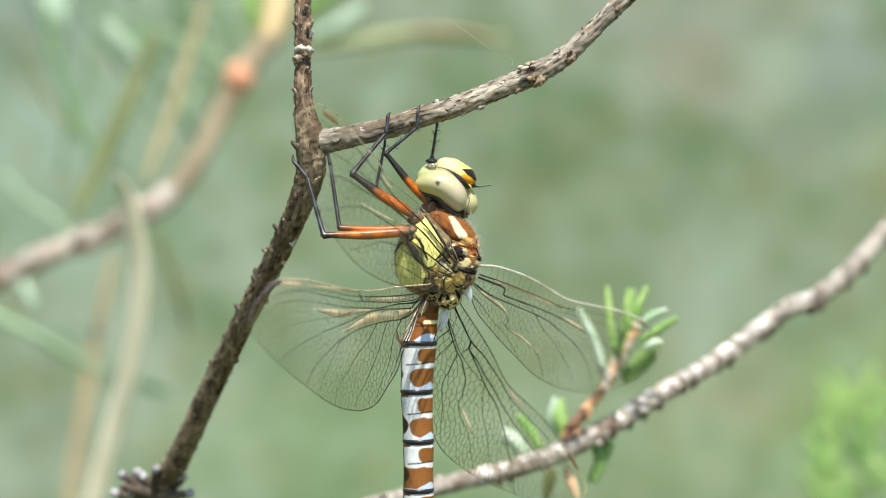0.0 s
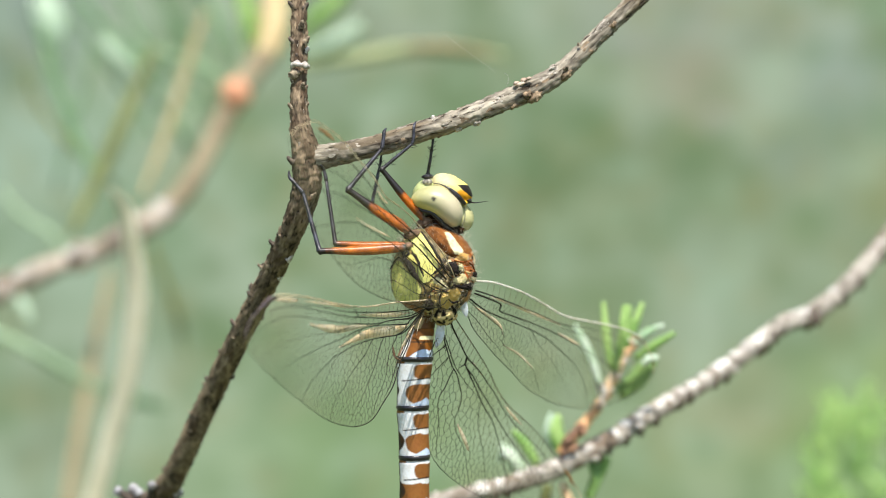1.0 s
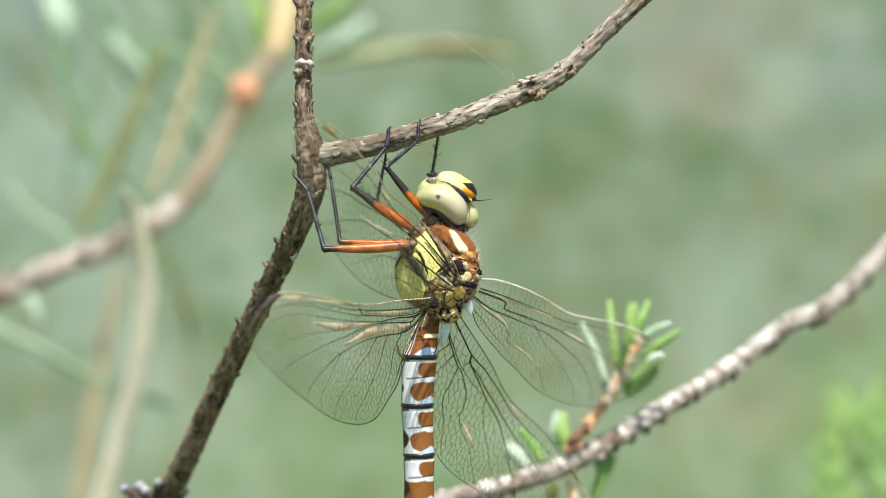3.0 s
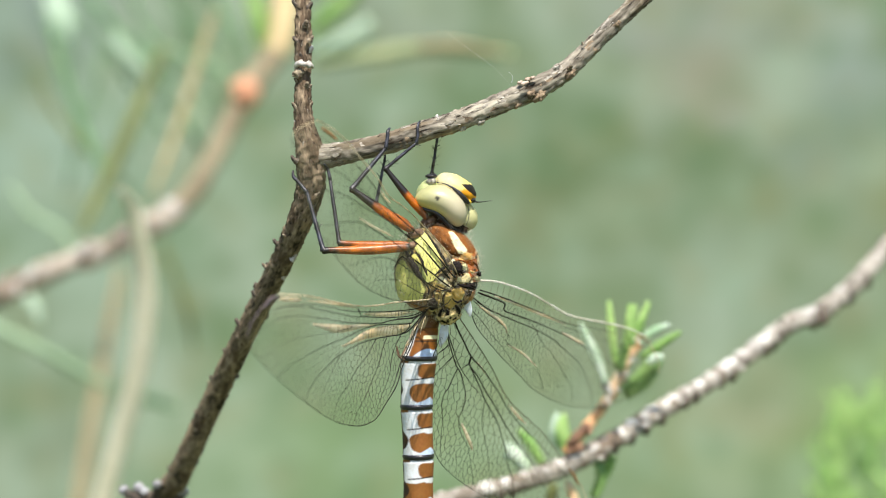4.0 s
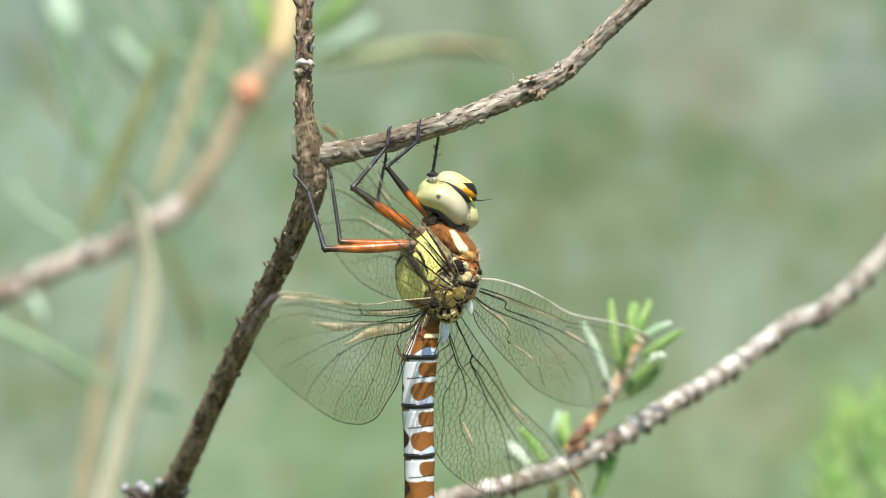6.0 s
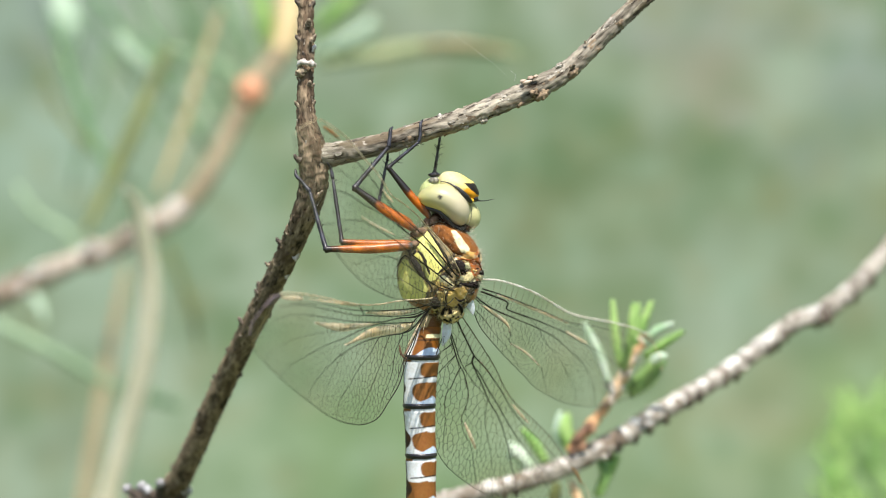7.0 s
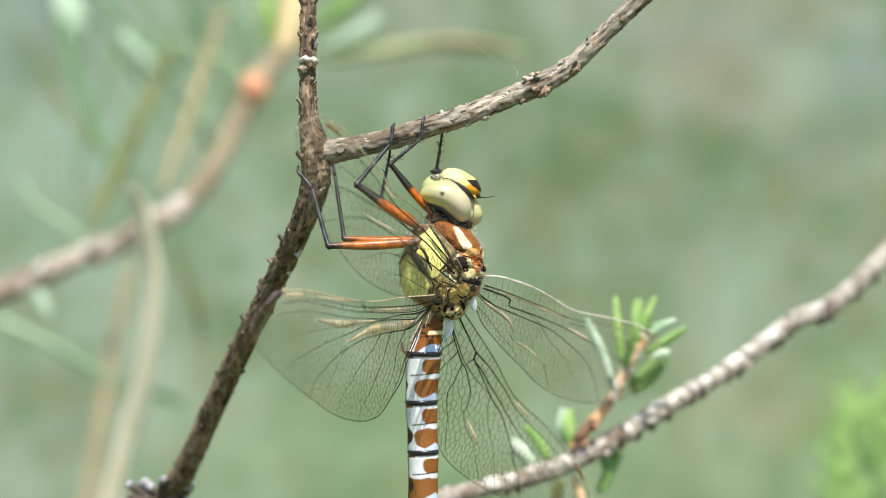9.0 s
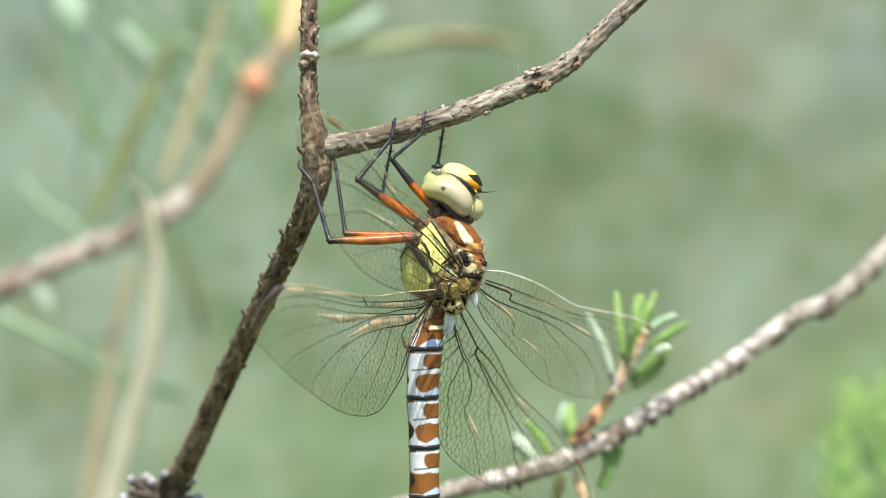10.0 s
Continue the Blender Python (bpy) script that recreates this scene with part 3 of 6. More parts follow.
def pine_twig():
    twig = thing("pine_twig", (-92, 110, -1000), "grey-brown pine twig with scaly bark and worn leaf scars", "twig")
    bm = bmesh.new()
    line = tube(bm, [(-92, 110, -1000), (-84, 100, -600), (-66, 74, -180), (-50, 54, -80), (-41.38, 42, -39.55), (-38.54, 37, -33.54), (-36.14, 33, -29.03), (-31.62, 26, -20.42), (-27.03, 18, -12.17), (-22.60, 11, -4.40), (-20.34, 7, -0.51), (-18.14, 3, 3.83), (-16.71, 1, 7.96), (-16.64, 0, 11.86),
                     (-17.50, 0, 16.14), (-17.61, 0.5, 20.83), (-17.64, 1, 24.45), (-17.71, 2, 28.87), (-17.93, 3, 34.77)],
                [3.4, 3.0, 2.2, 1.8, 1.62, 1.6, 1.58, 1.52, 1.46, 1.42, 1.45, 1.55, 1.8, 1.75, 1.2, 0.98, 0.98, 0.98, 0.95], 36, 26, rough=0.16, grain=1.8, ridge=0.9)
    part("stem", bm, BARK_OLD, twig)
    bm = bmesh.new()
    side = tube(bm, [(-17.09, 0.3, 11.51), (-14.21, 0, 11.86), (-10.29, 0, 12.64), (-6.00, 0, 13.71), (-2.43, 0, 14.93), (1.15, 0.5, 16.03), (4.73, 1, 17.43), (8.34, 1.5, 18.97), (11.95, 2, 20.52), (15.61, 3, 22.70), (19.30, 4, 26.20),
                     (23.02, 5, 29.87), (26.77, 6, 33.35), (32.88, 8, 38.41)],
                [1.5, 1.5, 1.32, 1.32, 1.3, 1.3, 1.3, 1.3, 1.4, 1.22, 1.08, 1.1, 1.1, 1.0], 36, 26, rough=0.12, grain=1.5, ridge=0.8)
    part("side_branch", bm, BARK, twig, "paler side branch with flaking bark")
    scale_bark(twig, line[104:338], FLAKES_OLD, 170, 1.0, 2.6, 41)
    scale_bark(twig, line[338:], FLAKES_OLD + FLAKES, 80, 0.8, 2.0, 42)
    scale_bark(twig, side, FLAKES, 90, 1.2, 3.8, 43, 1.0)        # pale flakes on the upper side paint in its sunlit look
    # dark flakes underneath put the underside's shade into the colour
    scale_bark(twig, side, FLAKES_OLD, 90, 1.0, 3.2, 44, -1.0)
    stud(twig, line[104:307], PEGS_DARK + PEGS, 3.6, 0.9, 3)
    stud(twig, line[345:], PEGS + PEGS_DARK, 2.4, 0.7, 5)
    stud(twig, side[73:], PEGS, 2.9, 0.6, 8, lean=-0.6, sink=0.3)
    rng = random.Random(50)
    left, right = Vector((-0.85, -0.25, 0.35)), Vector((0.85, -0.2, 0.5))
    for place, out, kinds, size in (
            ((-19.38, 6, -1.24), right, PEGS_PALE, 0.8), ((-20.79, 9, -3.63), right, PEGS_PALE, 0.75), ((-25.71, 17, -11.90), right, PEGS_PALE, 1.0), ((-30.17, 25, -19.96), right, PEGS_PALE, 1.0),
            ((-33.44, 30, -26.00), right, PEGS_PALE, 1.0), ((-35.42, 33, -29.19), right, PEGS_PALE, 0.9), ((-38.18, 38, -35.14), right, PEGS_PALE, 1.1), ((-27.31, 20, -15.35), right, PEGS, 0.9),
            ((-21.21, 6, 0.66), left, PEGS_DARK, 1.2), ((-23.09, 9, -2.29), left, PEGS, 0.9), ((-24.63, 12, -6.06), left, PEGS_DARK, 1.1), ((-27.06, 16, -10.11), left, PEGS_DARK, 1.4), ((-29.31, 20, -14.19), left, PEGS_DARK, 1.1),
            ((-31.47, 24, -18.24), left, PEGS_DARK, 1.3), ((-34.15, 28, -23.35), left, PEGS, 1.3), ((-36.90, 32, -28.68), left, PEGS, 1.1), ((-38.90, 36, -32.11), left, PEGS_DARK, 1.4),
            ((-18.43, 1, 26.46), left, PEGS_DARK, 1.0), ((-16.79, 0, 26.36), right, PEGS, 1.1), ((-16.85, 1, 25.17), right, PEGS_PALE, 0.7), ((-18.36, 0, 17.93), left, PEGS_DARK, 0.9), ((-16.71, 0, 18.21), right, PEGS, 0.8),
            ((-18.58, 2, 31.18), left, PEGS_DARK, 1.0), ((-16.99, 2, 30.89), right, PEGS_DARK, 1.0), ((-17.26, 0.6, 28.43), (0.2, -1, 0.5), PEGS, 1.0), ((-17.12, -0.4, 20.61), (0.3, -1, 0.4), PEGS, 0.9), ((-18.36, 0, 21.29), left, PEGS, 0.7),
            ((-18.35, -1, 11.10), left, PEGS_DARK, 1.2), ((-15.72, -1, 6.83), (0.7, -0.6, 0.3), PEGS, 0.8), 
            ((16.24, 1.5, 23.07), (0.5, -0.9, 0.1), PEGS, 0.8), ((22.32, 3.9, 28.91), (0.4, -0.9, 0.2), PEGS, 0.6),
            ((-0.64, -0.3, 16.6), (-0.2, -0.5, 1), PEGS_PALE, 0.4), ((17.96, 2.5, 26.2), (-0.5, -0.5, 0.8), PEGS, 0.45)):
        set_piece(rng.choice(kinds), twig, place, out, (0, 0, 1), size * (1.15 if kinds is PEGS_PALE else 0.85))
    for place, sizes in (((9.9, 0.4, 21.15), (0.45, 0.35, 0.24)), ((10.87, 0.4, 21.55), (0.5, 0.35, 0.28)), ((10.40, -0.6, 20.95), (0.6, 0.25, 0.24)), ((11.5, 0.2, 21.75), (0.35, 0.3, 0.2))):
        part("lichen", blob(place, ((1, 0, 0.4), (0, 1, 0), (-0.4, 0, 1)), sizes, 8, 10, lambda u: u * (1 + 0.4 * noise.noise(u * 2.5))), LICHEN, twig, "pinkish lichen crust")
    part("resin_crust", rod([(-18.61, -0.5, 22.95), (-18.00, -0.95, 23.48), (-17.35, -1.1, 23.33), (-16.72, -0.95, 23.27), (-16.33, -0.4, 22.96)], [0.2, 0.4, 0.3, 0.44, 0.18], sides=12, steps=8, rough=0.16, grain=2.4), RESIN, twig, "pale resin crust")
    part("resin_crust", blob((-18.17, -0.6, 22.23), ((1, 0, 0.3), (0, 1, 0), (-0.3, 0, 1)), (0.72, 0.5, 0.58), 16, 20, lambda u: u * (1 + 0.5 * noise.noise(u * 2.2))), PEG, twig, "brownish resin lump")
    part("fibre", rod([(8.79, 0, 21.07), (8.92, -0.2, 21.77), (8.70, -0.3, 22.19), (8.35, -0.3, 22.40)], [0.03, 0.02, 0.018, 0.012], sides=5, steps=4), WEB, twig, "loose pale bark fibre")
    part("silk_thread", rod([(8.64, 0, 20.79), (7.20, 2, 22.68), (5.95, 4, 23.95), (0.59, 10, 28.53)], [0.0015, 0.002, 0.006, 0.004], sides=4, steps=4), WEB, twig, "single pale silk thread")
    for place, size in (((19.4, 3.6, 25.6), 0.75), ((12.3, 1.2, 19.5), 0.95), ((11.3, 0.6, 19.7), 0.7), ((9.6, 1.0, 18.4), 0.65), ((4.9, 0.6, 16.2), 0.6), ((2.6, 0.3, 15.4), 0.55),
                        ((22.4, 4.0, 28.9), 0.65), ((16.3, 2.0, 22.3), 0.8), ((-0.6, -0.4, 16.2), 0.5), ((14.6, 2.0, 23.2), 0.55)):
        seedling = Vector(place)
        part("bark_knot", blob(place, ((0.8, 0, 0.6), (0, 1, 0), (-0.6, 0, 0.8)), (size, size * 0.85, size * 0.7), 14, 18, lambda u: u * (1 + 0.45 * noise.noise(u * 1.8 + seedling))), FLAKE_OLD if size > 0.6 else FLAKE, twig)
    # old scars in a whorl at the foot
    root = Vector((-41.90, 41, -38.58))
    for x, z, size, pale in WHORL:
        tip = Vector((x, 38 + rng.uniform(-2, 3), z))
        out = (tip - root).normalized() + Vector((0, rng.uniform(-0.3, 0.1), 0.5))
        part("old_scar", rod([root, (tip + root) / 2, tip - out.normalized() * 0.3], [0.9, 0.75, 0.62], sides=8, steps=3, rough=0.08, grain=2.0), PEG_DARK, twig)
        part("scar_tip", blob(tip, (out.orthogonal(), out.cross(out.orthogonal()), out), (size * 0.66, size * 0.66, size * 0.6), 7, 9), KNOB if pale else PEG_DARK, twig, "pale grey knob" if pale else "")
    return twig


pine_twig()


def pale_branch():
    branch = thing("branch", (-66, 74, -180), "pale knobbly branch with whitish bark", "branch")
    bm = bmesh.new()
    line = tube(bm, [(-66, 74, -180), (-62, 66, -96), (-50, 58, -56), (-34, 53, -47.5), (-19.20, 50, -43.60), (-8.97, 52, -41.07), (0.52, 54, -38.56), (5.75, 55, -37.56), (10.14, 56, -36.63), (14.61, 58, -35.55), (19.13, 60, -34.10), (23.71, 62, -32.00), (28.44, 65, -29.79), (33.36, 69, -27.16), (38.51, 74, -24.90),
                     (43.67, 78, -22.40), (49.09, 83, -19.69), (54.66, 88, -16.22), (60.37, 93, -12.94), (66.22, 98, -11.2), (72.42, 104, -7.6), (79.01, 111, -2.3), (84.51, 117, 3.1), (91.47, 124, 9.6)],
                [1.5, 1.4, 1.35, 1.3, 1.3, 1.3, 1.3, 1.35, 1.4, 1.5, 1.55, 1.55, 1.5, 1.48, 1.45, 1.45, 1.45, 1.5, 1.58, 1.65, 1.65, 1.6, 1.5, 1.4], 18, 10, rough=0.2, grain=0.9, ridge=0.6)
    part("stem", bm, BARK_PALE, branch)
    stud(branch, line[44:], PEGS_PALE + PEGS_DARK, 1.9, 1.0, 21, sink=0.35)
    # white cushions in a row along the upper side, some with a dark lump below
    rng = random.Random(64)
    travelled = 0.0
    for a, b in zip(line[68:], line[69:]):
        step = Vector(b[:3] - a[:3])
        travelled += step.length
        if travelled < 2.7:
            continue
        travelled = rng.uniform(-0.5, 0.6)
        if a[0] > 68 and rng.random() < 0.75:        # fewer cushions further out
            continue
        way = step.normalized()
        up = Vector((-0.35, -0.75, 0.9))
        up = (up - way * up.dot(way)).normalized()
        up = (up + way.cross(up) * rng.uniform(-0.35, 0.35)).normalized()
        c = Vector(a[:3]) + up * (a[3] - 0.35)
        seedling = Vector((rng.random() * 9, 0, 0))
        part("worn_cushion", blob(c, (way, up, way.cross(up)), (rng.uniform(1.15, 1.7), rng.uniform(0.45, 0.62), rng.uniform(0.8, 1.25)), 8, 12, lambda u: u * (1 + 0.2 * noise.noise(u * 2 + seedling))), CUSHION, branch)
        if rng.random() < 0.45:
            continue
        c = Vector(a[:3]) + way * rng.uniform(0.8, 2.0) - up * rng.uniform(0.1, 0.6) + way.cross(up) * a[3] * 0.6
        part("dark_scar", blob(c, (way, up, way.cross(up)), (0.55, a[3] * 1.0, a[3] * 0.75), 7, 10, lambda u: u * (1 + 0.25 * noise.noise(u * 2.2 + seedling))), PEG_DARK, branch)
    part("spur", rod([(66.23, 97, -10.61), (66.63, 96, -12.36), (66.83, 96, -13.35)], [1.0, 1.1, 0.5], sides=8, rough=0.15, grain=1.2), PEG_DARK, branch)
    return branch


pale_branch()


def needle(parent, points, width, material, name="needle", flat=0.55, label=""):
    """A blunt needle leaf through the points."""
    n = len(points)
    radii = [width * (0.75 if i == 0 else 0.55 if i == n - 1 else 1.0) for i in range(n)]
    tip = Vector(points[-1]) + (Vector(points[-1]) - Vector(points[-2])).normalized() * width * 0.6
    bm = rod(list(points) + [tuple(tip)], radii + [width * 0.12], sides=8, steps=5, flat=flat, flat_way=(0.05, 0, 1) if abs(points[-1][0] - points[0][0]) > 2.5 * abs(points[-1][2] - points[0][2]) else (1, 0.3, 0.2))
    return part(name, bm, material, parent, label)


def sprig():
    shoot = thing("conifer_sprig", (20.97, 61, -31.90), "young sprig with orange-brown stem and blunt green needles on the branch", "sprig")
    stem = [(19.62, 61, -32.03), (21.3, 61, -29.54), (23.3, 61, -27.14), (25.9, 61, -23.85), (27.5, 61, -20.65), (28.87, 61, -17.81), (30.29, 61, -14.96), (30.73, 61, -13.9)]
    part("stem", rod(stem, [0.9, 0.9, 0.8, 0.75, 0.85, 0.85, 0.8, 0.4], sides=12, steps=8, rough=0.4, grain=1.3), SHOOT, shoot)
    rng = random.Random(12)
    # brown bud scales at the foot
    for place, size in (((21.44, 59, -28.73), 1.1), ((20.56, 59, -29.88), 1.2), ((22.32, 59, -27.85), 0.9), ((21.44, 59, -30.94), 0.8), ((23.03, 59, -28.47), 0.7), ((20.12, 59, -31.38), 0.9)):
        seedling = Vector(place)
        part("bud_scale", blob(place, ((1, 0, 1.2), (0, 1, 0), (-1.2, 0, 1)), (size * 1.2, size * 0.8, size * 0.6), 10, 12, lambda u: u * (1 + 0.5 * noise.noise(u * 2 + seedling))), BUD_SCALE, shoot)
    line = along(stem, 8)
    for k in range(30):
        c = Vector(line[rng.randrange(20, len(line) - 2)]) + Vector((rng.uniform(-0.8, 0.8), -0.6, rng.uniform(-0.4, 0.4)))
        seedling = c * 1.0
        part("shoot_scale", blob(c, ((0.5, 0, 0.85), (0, 1, 0), (-0.85, 0, 0.5)), (rng.uniform(0.35, 0.9), 0.35, rng.uniform(0.2, 0.45)), 7, 9, lambda u: u * (1 + 0.5 * noise.noise(u * 2 + seedling))), rng.choice((PEG_PALE, PEG_PALE, SHOOT, BUD_SCALE)), shoot)
    part("pale_scar", rod([(26.21, 58, -22.92), (25.51, 58, -21.16), (25.07, 58, -19.84)], [0.4, 0.75, 0.5], sides=10, rough=0.2, grain=1.5), PEG_PALE, shoot)
    # upright needles at the tip, then those spread to the side, then those at the foot
    needle(shoot, [(25.34, 57, -20.91), (24.11, 57, -16.88), (22.62, 57, -13.89), (21.66, 57, -11.79)], 0.72, LEAF_FROST, flat=0.7)
    needle(shoot, [(27.53, 61, -18.52), (26.73, 61, -13.36), (26.29, 61, -8.56)], 0.72, LEAF, flat=0.7)
    needle(shoot, [(27.89, 60, -19.08), (29.31, 60, -13.32), (30.19, 60, -9.07)], 0.85, LEAF, flat=0.7)
    needle(shoot, [(29.59, 63, -16.85), (31.2, 63, -12.11), (32.54, 63, -8.71)], 0.8, LEAF, flat=0.7)
    needle(shoot, [(29.45, 56, -15.07), (28.93, 56, -11.84), (29.1, 56, -8.78)], 0.7, LEAF, flat=0.7)
    needle(shoot, [(30.88, 58, -14.82), (32.81, 58, -12.88), (35.1, 58, -11.83)], 0.8, LEAF_FROST, flat=0.7)
    needle(shoot, [(31.45, 62, -17.15), (34.57, 62, -14.92), (37.34, 62, -13.23)], 0.8, LEAF, flat=0.7)
    needle(shoot, [(28.97, 66, -22.61), (32.31, 66, -19.45), (34.74, 66, -15.56)], 1.1, LEAF_DEEP, flat=0.7)
    needle(shoot, [(29.6, 69, -23.73), (33.07, 69, -21.18), (35.07, 69, -18.26)], 1.1, LEAF_DEEP, flat=0.7)
    needle(shoot, [(32.04, 59, -17.69), (33.36, 59, -16.99), (34.33, 59, -16.81)], 0.75, LEAF_FROST, flat=0.7)
    needle(shoot, [(20.55, 70, -32.95), (19.45, 70, -29.75), (19.64, 70, -27.28)], 1.3, LEAF, flat=0.7)
    needle(shoot, [(21.36, 74, -33.37), (18.77, 74, -30.59), (18.77, 74, -27.35)], 1.2, LEAF_PALE, flat=0.7)
    needle(shoot, [(15.75, 60, -33.52), (13.98, 60, -30.6), (12.21, 60, -28.56)], 0.85, LEAF, flat=0.7)
    needle(shoot, [(13.8, 66, -35.25), (11.54, 66, -32.54), (10.63, 66, -31.46)], 1.1, LEAF_FROST, flat=0.7)
    needle(shoot, [(12.93, 67, -35.37), (11.85, 67, -32.65), (10.49, 67, -33.37)], 1.0, LEAF_PALE, flat=0.7)
    needle(shoot, [(27.34, 66, -32.99), (25.99, 66, -35.7), (24.18, 66, -39.04)], 1.1, LEAF, flat=0.7)
    needle(shoot, [(24.66, 64, -33.68), (25.37, 64, -36.37), (24.66, 64, -39.07)], 0.9, LEAF_DEEP, flat=0.7)
    needle(shoot, [(19.86, 62, -36.59), (20.76, 62, -39.27), (21.65, 62, -41.49)], 0.8, SHOOT, flat=0.7)
    needle(shoot, [(17.86, 66, -37.51), (17.41, 66, -39.77), (16.96, 66, -42.03)], 1.0, LEAF_OLIVE, flat=0.7)
    return shoot


sprig()

# ---- out-of-focus plants behind ----


def far_pine_shoot():
    shoot = thing("pine_shoot", (-260, 300, -1000), "out-of-focus pinkish pine twig with an orange bud and long needles", "pine shoot")
    part("twig", rod([(-260, 300, -1000), (-240, 290, -600), (-240, 290, -130), (-146.10, 275, -24.75), (-127.81, 280, -15.90), (-120.96, 290, -12.03), (-111.70, 296, -7.33), (-100.46, 302, -2.68), (-92.80, 310, 0.96), (-84.61, 325, 7.06), (-79.63, 338, 11.93)],
                     [6, 5.4, 4.0, 3.4, 3.2, 3.2, 3.2, 3.2, 3.3, 3.6, 3.4], sides=14, steps=10, rough=1.3, grain=0.16), BARK_PINK, shoot)
    rng = random.Random(91)
    twig = along([(-146.10, 275, -24.75), (-127.81, 280, -15.90), (-120.96, 290, -12.03), (-111.70, 296, -7.33), (-100.46, 302, -2.68), (-92.80, 310, 0.96), (-84.61, 325, 7.06), (-79.63, 338, 11.93)], 10)
    for k in range(70):
        c = Vector(twig[rng.randrange(len(twig))]) + Vector((rng.uniform(-1.5, 1.5), -2.4, rng.uniform(-2.6, 2.6)))
        size = rng.uniform(0.8, 1.9)
        part("bark_scale", blob(c, ((0.8, 0, 0.5), (0, 1, 0), (-0.5, 0, 0.8)), (size * 1.4, size, size * 0.8), 6, 8), rng.choice((PEG_PALE, PEG_DARK, PEG)), shoot)
    part("new_growth", rod([(-80.90, 335, 10.70), (-77.38, 360, 17.25), (-76.70, 400, 27.67), (-73.34, 440, 45.34), (-69.25, 480, 62.78), (-62.97, 510, 75.78)], [3.6, 3.5, 3.4, 3.9, 4.6, 4.2], sides=12, steps=8, rough=0.5, grain=0.3),
         BARK_BROWN, shoot, "browner new growth")
    part("shoot_tip", rod([(-64.28, 505, 73.13), (-61.45, 510, 82.73), (-60.76, 515, 96.39), (-59.84, 520, 110.22)], [4.5, 5.6, 5.4, 4.5], sides=10, steps=5, rough=0.4, grain=0.3), CREAM, shoot, "cream-yellow young shoot tip")
    part("bud", blob((-69.10, 445, 55.00), ((1, 0, 0.3), (0, 1, 0), (-0.3, 0, 1)), (5.0, 4.6, 5.6), 10, 14, lambda u: u * (1 + 0.2 * noise.noise(u * 3))), BUD, shoot, "bright orange bud")
    needle(shoot, [(-102.62, 480, 74.25), (-109.85, 470, 53.69), (-114.15, 440, 30.75), (-121.37, 420, 7.85)], 2.58, LEAF_OLIVE, flat=0.6)
    needle(shoot, [(-86.57, 500, 90.21), (-92.82, 490, 65.75), (-97.51, 470, 41.35), (-100.94, 440, 19.91)], 1.60, LEAF_TAN, flat=0.6)
    needle(shoot, [(-149.04, 560, 109.00), (-134.07, 540, 92.77), (-119.68, 520, 79.42), (-106.93, 500, 66.64)], 1.98, LEAF_DIM, flat=0.6)
    needle(shoot, [(-114.43, 500, 77.36), (-105.86, 500, 70.93), (-97.29, 500, 62.36), (-87.53, 490, 56.24)], 0.99, LEAF_DIM, flat=0.6)
    needle(shoot, [(-112.01, 560, 106.69), (-105.07, 560, 88.17), (-112.01, 560, 67.35), (-119.40, 540, 43.11)], 1.14, LEAF_DIM, flat=0.6)
    needle(shoot, [(-171.69, 580, 76.12), (-162.21, 580, 57.15), (-148.54, 570, 42.41), (-128.21, 560, 25.69)], 1.22, LEAF_OLIVE, flat=0.6)
    needle(shoot, [(-145.47, 600, 92.53), (-147.36, 590, 67.44), (-152.72, 580, 47.67), (-155.57, 570, 26.01)], 1.06, LEAF_DIM, flat=0.6)
    needle(shoot, [(-160.61, 560, 92.80), (-152.23, 550, 68.80), (-143.10, 540, 47.63), (-130.68, 520, 28.82)], 2.43, LEAF_DIM, flat=0.6)
    needle(shoot, [(-128.21, 560, 106.69), (-120.23, 550, 89.37), (-109.25, 540, 79.23), (-78.00, 500, 64.50)], 1.37, LEAF_DIM, flat=0.6)
    needle(shoot, [(-118.95, 560, 76.60), (-112.01, 560, 60.40), (-101.60, 560, 46.52), (-95.81, 560, 32.63)], 1.67, LEAF_DIM, flat=0.6)
    needle(shoot, [(-168.06, 600, 109.53), (-165.14, 600, 102.24), (-162.71, 600, 94.96), (-160.77, 600, 88.16)], 6.84, LEAF_PALE, flat=0.6)
    needle(shoot, [(-137.31, 580, 89.88), (-132.56, 580, 84.42), (-129.48, 580, 79.92), (-126.63, 580, 75.17)], 5.32, LEAF_PALE, flat=0.6)
    needle(shoot, [(-75.68, 520, 105.82), (-72.38, 520, 94.82), (-70.84, 520, 86.02), (-70.18, 520, 79.42)], 3.80, LEAF, flat=0.6)
    needle(shoot, [(-97.96, 540, 108.57), (-88.93, 540, 97.28), (-81.12, 530, 84.91), (-75.68, 520, 72.82)], 1.52, LEAF_DIM, flat=0.6)
    needle(shoot, [(-31.68, 520, 103.62), (-38.28, 520, 95.92), (-44.88, 520, 90.42), (-50.38, 520, 84.92)], 3.50, LEAF, flat=0.6)
    needle(shoot, [(-28.70, 560, 92.80), (-35.64, 560, 87.02), (-42.58, 560, 83.08), (-51.84, 560, 80.07)], 4.56, LEAF_PALE, flat=0.6)
    needle(shoot, [(-51.84, 560, 76.14), (-28.77, 562, 79.58), (-5.60, 566, 83.23), (27.18, 570, 81.06)], 2.74, LEAF_STRAND, flat=0.6)
    needle(shoot, [(-149.31, 400, -23.96), (-134.46, 400, -31.39), (-123.33, 410, -39.41), (-111.79, 420, -47.67)], 1.82, LEAF_SOFT, flat=0.6)
